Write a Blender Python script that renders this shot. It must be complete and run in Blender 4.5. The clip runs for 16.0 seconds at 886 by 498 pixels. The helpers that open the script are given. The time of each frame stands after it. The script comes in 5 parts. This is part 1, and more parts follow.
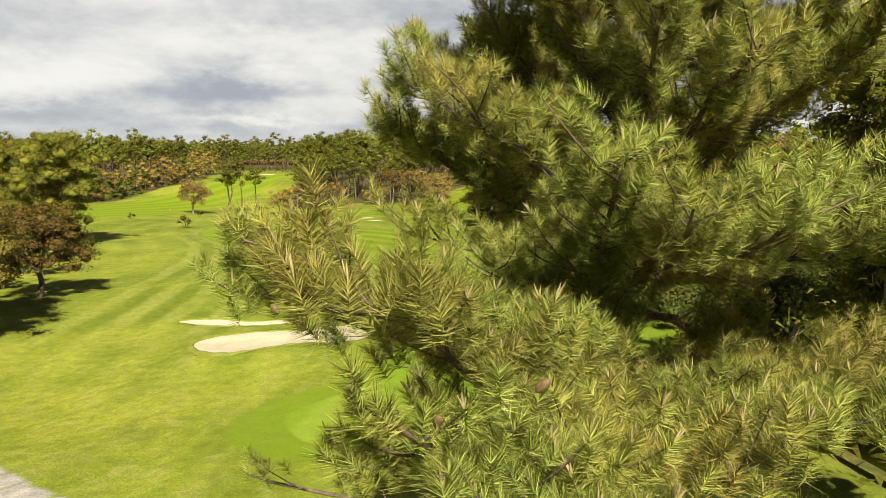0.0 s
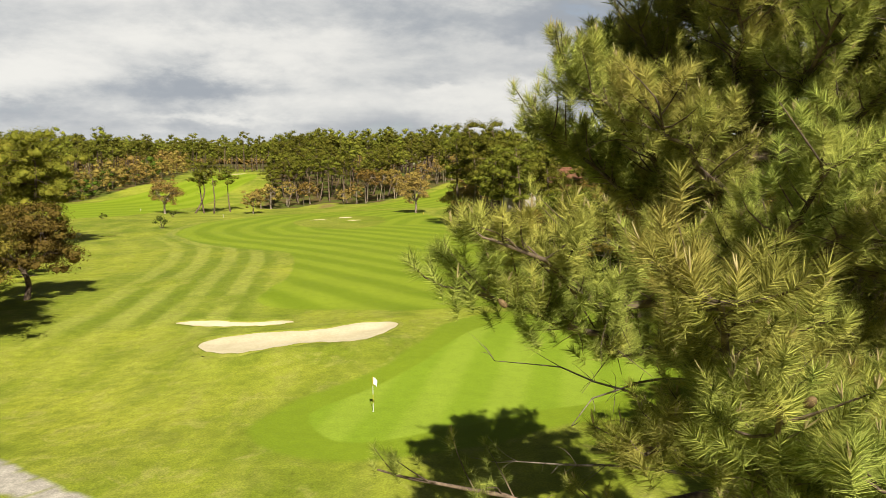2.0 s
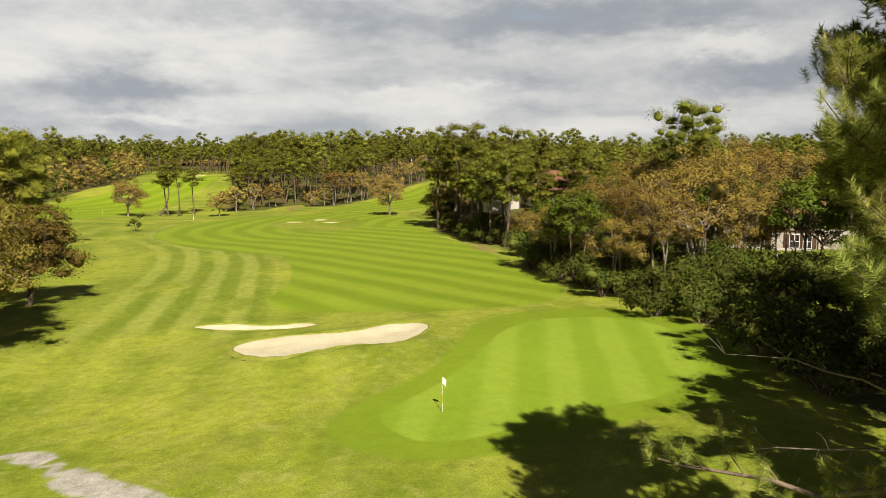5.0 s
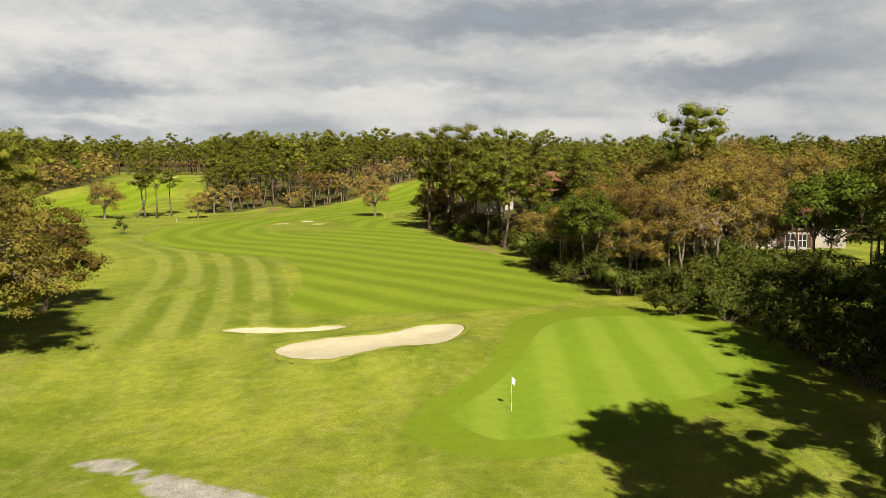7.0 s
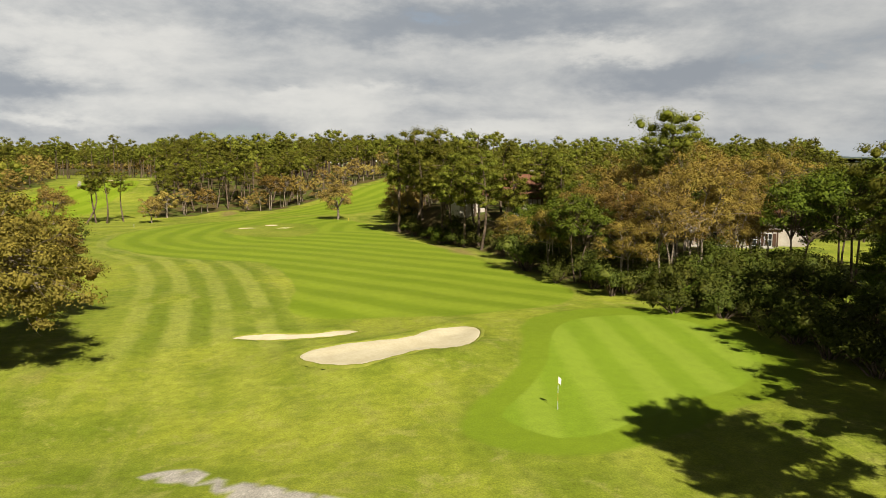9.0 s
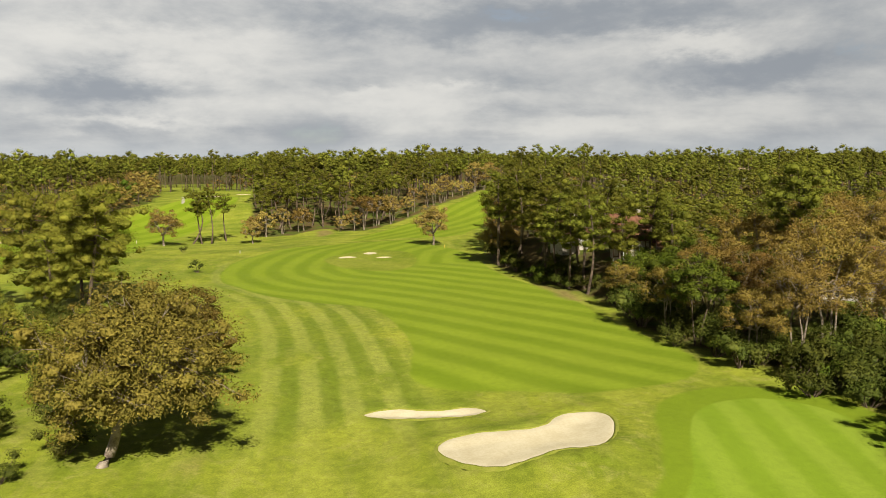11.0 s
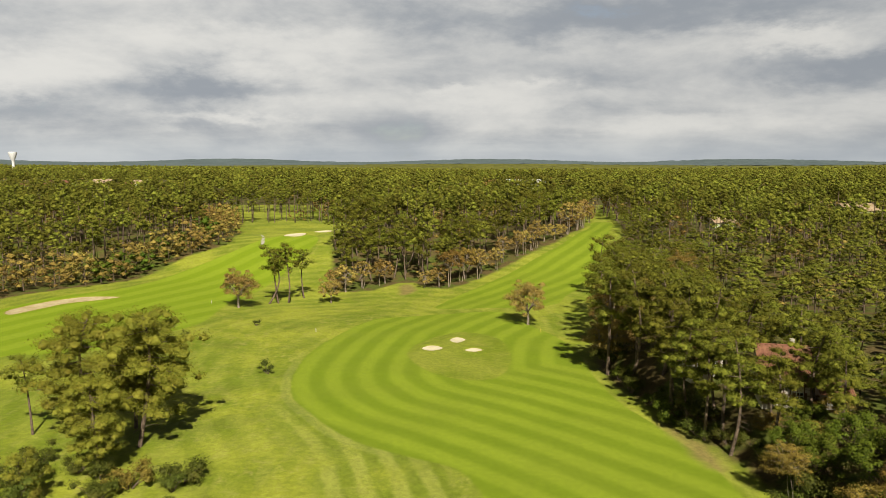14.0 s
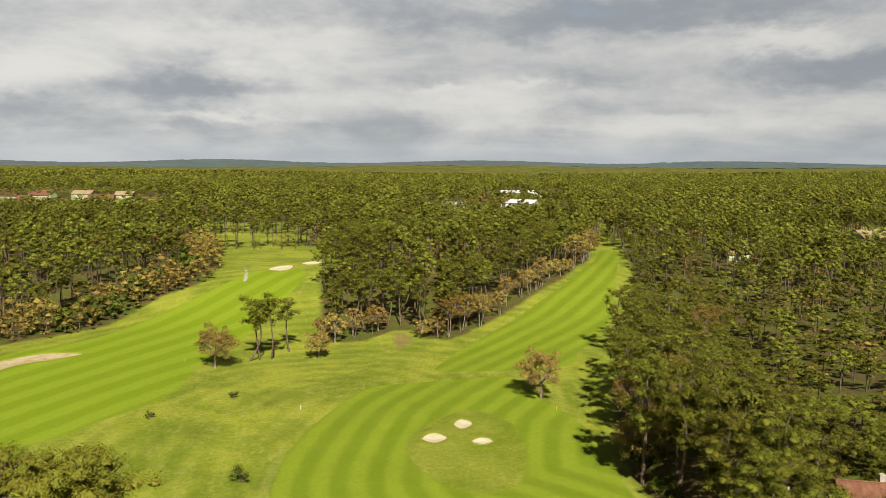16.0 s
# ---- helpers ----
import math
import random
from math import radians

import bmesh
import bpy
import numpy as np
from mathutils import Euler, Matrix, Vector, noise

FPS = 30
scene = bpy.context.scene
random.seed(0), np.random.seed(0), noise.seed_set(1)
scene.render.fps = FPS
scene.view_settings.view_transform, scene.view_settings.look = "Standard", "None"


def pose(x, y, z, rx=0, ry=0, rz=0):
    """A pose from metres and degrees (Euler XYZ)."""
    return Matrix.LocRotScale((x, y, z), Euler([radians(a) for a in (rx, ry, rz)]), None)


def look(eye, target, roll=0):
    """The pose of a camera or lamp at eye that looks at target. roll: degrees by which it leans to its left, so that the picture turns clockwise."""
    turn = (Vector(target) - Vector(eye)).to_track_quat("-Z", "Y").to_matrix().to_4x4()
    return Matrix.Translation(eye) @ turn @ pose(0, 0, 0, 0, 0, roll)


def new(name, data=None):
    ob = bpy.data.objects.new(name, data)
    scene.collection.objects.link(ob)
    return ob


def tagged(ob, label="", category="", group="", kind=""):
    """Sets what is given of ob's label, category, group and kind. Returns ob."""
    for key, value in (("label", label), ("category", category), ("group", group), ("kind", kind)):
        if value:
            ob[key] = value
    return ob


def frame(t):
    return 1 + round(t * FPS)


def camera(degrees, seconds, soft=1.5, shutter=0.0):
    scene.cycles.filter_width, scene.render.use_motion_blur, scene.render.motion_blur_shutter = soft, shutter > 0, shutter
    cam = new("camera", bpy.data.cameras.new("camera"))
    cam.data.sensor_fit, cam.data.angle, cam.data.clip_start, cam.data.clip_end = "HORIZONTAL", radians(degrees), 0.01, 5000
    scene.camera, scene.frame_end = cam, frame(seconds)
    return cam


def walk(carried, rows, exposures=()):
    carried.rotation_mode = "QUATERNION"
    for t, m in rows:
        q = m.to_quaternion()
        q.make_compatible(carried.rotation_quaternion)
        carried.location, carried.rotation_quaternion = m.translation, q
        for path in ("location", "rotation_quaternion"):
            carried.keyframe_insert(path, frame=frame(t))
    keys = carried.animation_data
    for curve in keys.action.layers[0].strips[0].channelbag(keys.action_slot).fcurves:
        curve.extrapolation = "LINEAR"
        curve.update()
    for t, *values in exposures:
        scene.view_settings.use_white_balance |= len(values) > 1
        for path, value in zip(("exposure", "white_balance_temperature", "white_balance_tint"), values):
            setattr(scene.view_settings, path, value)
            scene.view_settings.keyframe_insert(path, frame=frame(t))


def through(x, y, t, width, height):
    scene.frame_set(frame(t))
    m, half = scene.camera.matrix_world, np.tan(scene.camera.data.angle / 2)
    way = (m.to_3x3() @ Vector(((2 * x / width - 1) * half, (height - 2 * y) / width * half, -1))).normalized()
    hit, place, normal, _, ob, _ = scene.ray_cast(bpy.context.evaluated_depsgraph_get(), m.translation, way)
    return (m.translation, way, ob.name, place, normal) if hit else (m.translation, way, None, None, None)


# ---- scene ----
cam = camera(63.4, 16.0, soft=0.8)
METRES, EYE, TILT, LEAN, TURN = 93.0, 15.6, -6.95, 0.35, 0.0
ROWS = [
    (0.0, 0.0, 0.0, 0.0, 0.0, 0.0, -0.0),
    (0.5, -0.0077, -0.0006, -0.0001, -0.63, -0.04, 0.09),
    (1.0, -0.0172, -0.0011, -0.0001, -1.34, -0.04, 0.15),
    (1.5, -0.0266, -0.002, -0.0003, -2.0, -0.03, 0.19),
    (2.0, -0.0371, -0.0028, -0.0004, -2.72, -0.05, 0.3),
    (2.5, -0.0478, -0.0035, -0.0006, -3.4, -0.02, 0.29),
    (3.0, -0.0605, -0.0041, -0.0008, -4.11, 0.0, 0.29),
    (3.5, -0.072, -0.0038, -0.0006, -4.72, 0.02, 0.37),
    (4.0, -0.0864, -0.0038, -0.0008, -5.39, 0.08, 0.39),
    (4.5, -0.1008, -0.0036, -0.0007, -6.05, 0.08, 0.51),
    (5.0, -0.1166, -0.0032, -0.0005, -6.76, 0.1, 0.61),
    (7.5, -0.2065, 0.0035, 0.0018, -10.75, 0.1, 1.16),
    (8.0, -0.2253, 0.004, 0.0028, -12.06, 0.09, 1.37),
    (8.2, -0.2324, 0.0045, 0.0026, -12.6, 0.1, 1.45),
    (8.7, -0.2517, 0.0046, 0.0041, -13.8301, 0.1, 1.6167),
    (9.25, -0.2734, 0.0043, 0.0088, -14.65, 0.1, 1.745),
    (9.8, -0.2928, 0.0048, 0.0221, -14.3175, 0.1, 1.758),
    (10.3, -0.3058, 0.0068, 0.046, -12.5, 0.1, 1.62),
    (10.5, -0.3096, 0.0079, 0.0579, -11.39, 0.13, 1.5),
    (11.0, -0.3161, 0.0138, 0.0962, -8.27, 0.11, 1.18),
    (11.5, -0.3174, 0.0301, 0.1327, -5.95, 0.11, 0.86),
    (12.0, -0.317, 0.061, 0.1717, -3.97, 0.1, 0.54),
    (12.5, -0.3173, 0.0985, 0.2096, -2.84, 0.06, 0.3),
    (13.0, -0.3192, 0.1444, 0.2503, -2.2, 0.01, 0.09),
    (13.5, -0.323, 0.1951, 0.2893, -1.77, -0.01, -0.08),
    (14.0, -0.3273, 0.2511, 0.3307, -1.93, -0.02, -0.15),
    (14.5, -0.333, 0.3076, 0.3702, -2.11, -0.02, -0.18),
    (15.0, -0.3386, 0.3692, 0.4142, -2.3, -0.04, -0.25),
    (15.5, -0.3437, 0.4265, 0.4504, -2.48, -0.03, -0.26),
    (16.0, -0.3489, 0.4917, 0.4937, -2.67, -0.07, -0.26),
]
walk(cam, [(t, pose(0, 0, EYE, TILT, LEAN, TURN) @ pose(METRES * x, METRES * y, METRES * z, 90 + pitch, roll, yaw)) for t, x, y, z, yaw, pitch, roll in ROWS],
     exposures=[(0.0, 1.15), (2.5, 1.07), (5.0, 1.01), (8.0, 0.92), (11.0, 0.89), (16.0, 0.86)])

# ---- sun and clouded sky ----
SUN_ELEVATION, SHADOW = 43.0, Vector((-0.15, 1.0, 0.0)).normalized()
SUN_STRENGTH = 5.0
toward_sun = -SHADOW * math.cos(radians(SUN_ELEVATION)) + Vector((0, 0, math.sin(radians(SUN_ELEVATION))))
sun_data = bpy.data.lights.new("sun", "SUN")
sun_data.energy, sun_data.angle, sun_data.color = SUN_STRENGTH, radians(0.53), (1.0, 0.93, 0.80)
sun = new("sun", sun_data)
sun.matrix_world = look(toward_sun * 200, (0, 0, 0))


def node(tree, kind, inputs=(), **props):
    """A node of that kind; inputs: (socket, value or other socket) pairs."""
    n = tree.nodes.new(kind)
    for key, value in props.items():
        setattr(n, key, value)
    for key, value in dict(inputs).items():
        if isinstance(value, bpy.types.NodeSocket):
            tree.links.new(value, n.inputs[key])
        else:
            n.inputs[key].default_value = value
    return n


def calc(tree, op, a, b=0.0, c=0.0, clamp=False):
    return node(tree, "ShaderNodeMath", {0: a, 1: b, 2: c}, operation=op, use_clamp=clamp).outputs[0]


def mix(tree, factor, a, b, blend="MIX"):
    n = node(tree, "ShaderNodeMix", {0: factor}, data_type="RGBA", blend_type=blend)
    for key, value in ((6, a), (7, b)):
        if isinstance(value, bpy.types.NodeSocket):
            tree.links.new(value, n.inputs[key])
        else:
            n.inputs[key].default_value = (*value[:3], 1)
    return n.outputs[2]


def ramp(tree, factor, low, high):
    """0 below low, 1 above high, smooth between."""
    return node(tree, "ShaderNodeMapRange", {0: factor, 1: low, 2: high}, interpolation_type="SMOOTHSTEP").outputs[0]


def grain(tree, vector, scale, detail=4.0, rough=0.55, distort=0.0):
    return node(tree, "ShaderNodeTexNoise", {"Vector": vector, "Scale": scale, "Detail": detail, "Roughness": rough, "Distortion": distort}).outputs[0]


world = bpy.data.worlds.new("clouded_sky")
scene.world = world
world.use_nodes = True
wt = world.node_tree
wt.nodes.clear()
sky = node(wt, "ShaderNodeTexSky", sky_type="NISHITA", sun_disc=False, sun_elevation=radians(SUN_ELEVATION),
           sun_rotation=math.atan2(toward_sun.x, toward_sun.y))
way = node(wt, "ShaderNodeTexCoord").outputs["Generated"]
xyz = node(wt, "ShaderNodeSeparateXYZ", {0: way})
height = calc(wt, "ADD", calc(wt, "MAXIMUM", xyz.outputs[2], 0.0), 0.13)
flat = node(wt, "ShaderNodeCombineXYZ", {0: calc(wt, "DIVIDE", xyz.outputs[0], height), 1: calc(wt, "DIVIDE", xyz.outputs[1], height), 2: 0.4})
layer = node(wt, "ShaderNodeMapping", {"Vector": flat.outputs[0], "Location": (0.35, 2.1, 0.4), "Scale": (0.55, 0.95, 1.0)}).outputs[0]
big = grain(wt, layer, 1.0, 4.0, 0.5, 0.25)
puffs = node(wt, "ShaderNodeMapping", {"Vector": way, "Location": (4.3, 0.9, 1.7), "Scale": (5.5, 5.5, 13.0)}).outputs[0]
small = grain(wt, puffs, 1.0, 9.0, 0.6, 0.15)
lumps = calc(wt, "ADD", calc(wt, "MULTIPLY", big, 0.24), calc(wt, "ADD", calc(wt, "MULTIPLY", small, 0.50), 0.135))
# the larger clouds of that day: bearing, height, half widths in degrees, lighter or darker
turn_of = calc(wt, "DEGREES", calc(wt, "ARCTAN2", xyz.outputs[0], xyz.outputs[1]))
rise_of = calc(wt, "DEGREES", calc(wt, "ARCSINE", xyz.outputs[2]))
warp_a = calc(wt, "MULTIPLY", calc(wt, "SUBTRACT", grain(wt, puffs, 1.7, 7.0, 0.6), 0.5), 12.0)
warp_b = calc(wt, "MULTIPLY", calc(wt, "SUBTRACT", grain(wt, puffs, 2.3, 7.0, 0.6), 0.5), 4.5)
turn_of, rise_of = calc(wt, "ADD", turn_of, warp_a), calc(wt, "ADD", rise_of, warp_b)
for bearing, lift, wide, high, tone in ((-28, 6.2, 7.5, 2.0, 0.13), (-14, 8.6, 9, 1.3, 0.10), (-15, 5.4, 7, 1.1, -0.14), (-14, 2.9, 5, 0.45, 0.10), (2, 5.7, 3.0, 0.55, 0.10), (8.5, 5.9, 2.0, 0.5, 0.09),
                                        (27, 8.3, 3.2, 0.9, 0.12), (18, 10.6, 17, 1.3, -0.13), (31, 6.4, 5.0, 1.2, -0.13), (8, 4.6, 13, 0.9, 0.07), (18, 3.0, 10, 0.6, 0.06), (-30, 3.4, 8, 0.8, -0.07), (-4, 11.4, 12, 1.2, -0.06)):
    da = calc(wt, "DIVIDE", calc(wt, "SUBTRACT", turn_of, bearing), wide)
    db = calc(wt, "DIVIDE", calc(wt, "SUBTRACT", rise_of, lift), high)
    near_it = calc(wt, "EXPONENT", calc(wt, "MULTIPLY", calc(wt, "ADD", calc(wt, "MULTIPLY", da, da), calc(wt, "MULTIPLY", db, db)), -1.0))
    lumps = calc(wt, "ADD", lumps, calc(wt, "MULTIPLY", near_it, tone * 1.2))
shade = ramp(wt, lumps, 0.34, 0.67)
cloud = mix(wt, shade, (0.30, 0.325, 0.355), (0.675, 0.665, 0.63))
# unseen sky overhead darkened, an added overcast that deepens the shadows
cloud = mix(wt, calc(wt, "MULTIPLY", ramp(wt, xyz.outputs[2], 0.21, 0.38), 0.93), cloud, (0.032, 0.037, 0.047))
cloud = mix(wt, calc(wt, "MULTIPLY", ramp(wt, xyz.outputs[2], 0.045, 0.0), 0.6), cloud, (0.44, 0.48, 0.51))
cloud = mix(wt, 1.0, cloud, node(wt, "ShaderNodeCombineColor", {k: calc(wt, "SUBTRACT", 1.0, calc(wt, "MULTIPLY", xyz.outputs[0], 0.10)) for k in range(3)}).outputs[0], "MULTIPLY")
blue = node(wt, "ShaderNodeVectorMath", {0: sky.outputs[0], 3: 0.10}, operation="SCALE").outputs[0]
gap = calc(wt, "MULTIPLY", ramp(wt, small, 0.40, 0.26), 0.30)
both = mix(wt, gap, cloud, blue)
back = node(wt, "ShaderNodeBackground", {0: both, 1: 0.585})
wt.links.new(back.outputs[0], node(wt, "ShaderNodeOutputWorld").inputs[0])

# ---- materials ----


def material(name, rough=0.8, spec=0.3):
    m = bpy.data.materials.new(name)
    m.use_nodes = True
    bsdf = m.node_tree.nodes["Principled BSDF"]
    bsdf.inputs["Roughness"].default_value = rough
    bsdf.inputs["Specular IOR Level"].default_value = spec
    return m, m.node_tree, bsdf


def bump(tree, bsdf, height, strength, distance):
    n = node(tree, "ShaderNodeBump", {"Height": height, "Strength": strength, "Distance": distance})
    tree.links.new(n.outputs[0], bsdf.inputs["Normal"])


def speckled(name, a, b, scale, rough=0.8, spec=0.3, fine=6.0, relief=0.0, per_object=0.0):
    """A two-tone surface with coarse stains and fine grain."""
    a, b = [[c * 0.66 for c in tone] for tone in (a, b)]
    m, t, bsdf = material(name, rough, spec)
    pos = node(t, "ShaderNodeTexCoord").outputs["Object"]
    coarse, close = grain(t, pos, scale, 3.0), grain(t, pos, scale * fine, 5.0, 0.65)
    f = calc(t, "ADD", calc(t, "MULTIPLY", coarse, 0.55), calc(t, "MULTIPLY", close, 0.45))
    col = mix(t, ramp(t, f, 0.35, 0.65), a, b)
    if per_object:
        rnd = node(t, "ShaderNodeObjectInfo").outputs["Random"]
        col = node(t, "ShaderNodeHueSaturation", {"Hue": 0.5, "Saturation": 1.0, "Value": calc(t, "ADD", 1.0 - per_object, calc(t, "MULTIPLY", rnd, 2 * per_object)), "Color": col}).outputs[0]
    t.links.new(col, bsdf.inputs["Base Color"])
    if relief:
        bump(t, bsdf, close, 0.6, relief)
    return m


def foliage(name, dark, light, yellow, through=0.14, rough=0.55, stuff=False, spread=0.25, mottle=1.0):
    """Leaves that differ one by one, tree by tree, and let some light through."""
    m, t, bsdf = material(name, rough, 0.06)
    leaf = node(t, "ShaderNodeNewGeometry").outputs["Random Per Island"]
    pos = node(t, "ShaderNodeTexCoord").outputs["Object"]
    col = mix(t, leaf, dark, light)
    col = mix(t, calc(t, "MULTIPLY", ramp(t, grain(t, pos, 0.5 if not stuff else 0.11, 2.0), 0.45, 0.75), 0.6), col, yellow)
    if mottle:
        spot = grain(t, pos, 2.2 if stuff else 4.2, 4.0, 0.8)
        col = mix(t, mottle, col, mix(t, ramp(t, spot, 0.3, 0.7), (0.74, 0.74, 0.74), (1.2, 1.2, 1.2)), "MULTIPLY")
        bump(t, bsdf, spot, 0.25, 0.3 if stuff else 0.2)
    rnd = node(t, "ShaderNodeAttribute", attribute_name="tone", attribute_type="GEOMETRY").outputs["Fac"] if stuff else node(t, "ShaderNodeObjectInfo").outputs["Random"]
    col = node(t, "ShaderNodeHueSaturation", {"Hue": calc(t, "ADD", 0.482, calc(t, "MULTIPLY", rnd, 0.03)), "Saturation": 1.0,
               "Value": calc(t, "MULTIPLY", 0.66, calc(t, "ADD", 1.0 - spread, calc(t, "MULTIPLY", rnd, 2 * spread))), "Color": col}).outputs[0]
    t.links.new(col, bsdf.inputs["Base Color"])
    thin = node(t, "ShaderNodeBsdfTranslucent", {"Color": col})
    shader = node(t, "ShaderNodeMixShader", {0: through, 1: bsdf.outputs[0], 2: thin.outputs[0]})
    t.links.new(shader.outputs[0], t.nodes["Material Output"].inputs[0])
    return m


BARK = speckled("pine_bark", (0.06, 0.043, 0.032), (0.27, 0.195, 0.135), 1.3, 0.9, 0.15, 7.0, 0.05)
PALE_BARK = speckled("pale_bark", (0.16, 0.12, 0.085), (0.46, 0.38, 0.29), 1.6, 0.9, 0.15, 6.0, 0.03)
NEEDLES = foliage("pine_needles", (0.080, 0.090, 0.009), (0.228, 0.236, 0.028), (0.25, 0.228, 0.027))
NEAR_NEEDLES = foliage("long_pine_needles", (0.12, 0.16, 0.023), (0.63, 0.665, 0.14), (0.71, 0.59, 0.14), 0.20, 0.5, False, 0.1, 0.0)
BROWN_LEAVES = foliage("russet_oak_leaves", (0.165, 0.115, 0.020), (0.40, 0.275, 0.060), (0.30, 0.235, 0.045))
OAK_LEAVES = foliage("olive_brown_oak_leaves", (0.125, 0.100, 0.016), (0.31, 0.235, 0.044), (0.235, 0.205, 0.034))
PALE_LEAVES = foliage("pale_tan_leaves", (0.24, 0.165, 0.035), (0.50, 0.36, 0.095), (0.42, 0.33, 0.08))
GREEN_LEAVES = foliage("fresh_green_leaves", (0.055, 0.082, 0.008), (0.165, 0.21, 0.02), (0.18, 0.21, 0.022))
SHRUB_LEAVES = foliage("dark_shrub_leaves", (0.045, 0.06, 0.009), (0.14, 0.16, 0.024), (0.17, 0.16, 0.028))
YOUNG_NEEDLES = foliage("young_pine_needles", (0.16, 0.175, 0.018), (0.31, 0.31, 0.038), (0.34, 0.30, 0.038))
FAR_NEEDLES = foliage("far_pine_crowns", (0.074, 0.083, 0.009), (0.212, 0.222, 0.028), (0.24, 0.22, 0.027), 0.03, 0.7, True, 0.42)
FAR_BROWN = foliage("far_russet_crowns", (0.19, 0.135, 0.028), (0.38, 0.27, 0.068), (0.28, 0.235, 0.05), 0.06, 0.7, True)
FAR_GREEN = foliage("far_green_crowns", (0.05, 0.095, 0.01), (0.13, 0.21, 0.02), (0.15, 0.20, 0.022), 0.06, 0.7, True)
PLAIN = speckled("far_wooded_plain", (0.075, 0.082, 0.016), (0.18, 0.175, 0.034), 0.02, 0.9, 0.1, 7.0)
# distance haze is painted into the hills' blue-grey base colour
HILLS = speckled("haze_tinted_hills", (0.095, 0.125, 0.125), (0.125, 0.16, 0.16), 0.006, 0.9, 0.1, 9.0)
BUD = speckled("pale_shoot_bud", (0.36, 0.27, 0.12), (0.55, 0.47, 0.22), 9.0, 0.7, 0.2)
CONE = speckled("brown_pine_cone", (0.11, 0.07, 0.03), (0.26, 0.17, 0.08), 30.0, 0.7, 0.2)
DEAD_WOOD = speckled("grey_dead_wood", (0.10, 0.08, 0.06), (0.30, 0.25, 0.20), 3.0, 0.9, 0.15, 7.0, 0.01)
SAND = speckled("bunker_sand", (0.60, 0.52, 0.33), (0.72, 0.64, 0.44), 0.35, 0.95, 0.1, 12.0, 0.02)
TAN_SAND = speckled("tan_bunker_sand", (0.40, 0.31, 0.15), (0.58, 0.48, 0.28), 0.3, 0.95, 0.1, 8.0, 0.02)
GRAVEL = speckled("pale_gravel", (0.36, 0.33, 0.28), (0.58, 0.54, 0.46), 0.6, 0.95, 0.1, 9.0, 0.03)
TURF = speckled("dry_turf", (0.21, 0.25, 0.025), (0.33, 0.33, 0.06), 1.2, 0.9, 0.1, 6.0, 0.04)
ROOF_TILE = speckled("clay_tile", (0.17, 0.07, 0.042), (0.30, 0.14, 0.08), 0.7, 0.85, 0.2, 8.0, 0.02, 0.2)
PLASTER = speckled("cream_render", (0.46, 0.40, 0.33), (0.62, 0.56, 0.48), 0.5, 0.85, 0.2, 9.0, 0.01, 0.06)
DULL = speckled("weathered_render", (0.36, 0.29, 0.22), (0.55, 0.70, 0.34), 0.3, 0.85, 0.2)
WOOD = speckled("brown_stained_wood", (0.06, 0.03, 0.018), (0.15, 0.075, 0.04), 1.2, 0.6, 0.3, 7.0, 0.01)
WHITE = speckled("white_paint", (0.72, 0.72, 0.70), (0.82, 0.82, 0.80), 1.5, 0.5, 0.4)
STRAW = speckled("sun_bleached_tile", (0.30, 0.21, 0.12), (0.46, 0.35, 0.22), 0.5, 0.9, 0.15, 8.0)
GREY_ROOF = speckled("grey_roofing", (0.25, 0.26, 0.28), (0.42, 0.43, 0.45), 0.4, 0.7, 0.3)
DARK_GLASS = speckled("window_glass", (0.015, 0.018, 0.02), (0.04, 0.045, 0.05), 0.6, 0.12, 0.6)


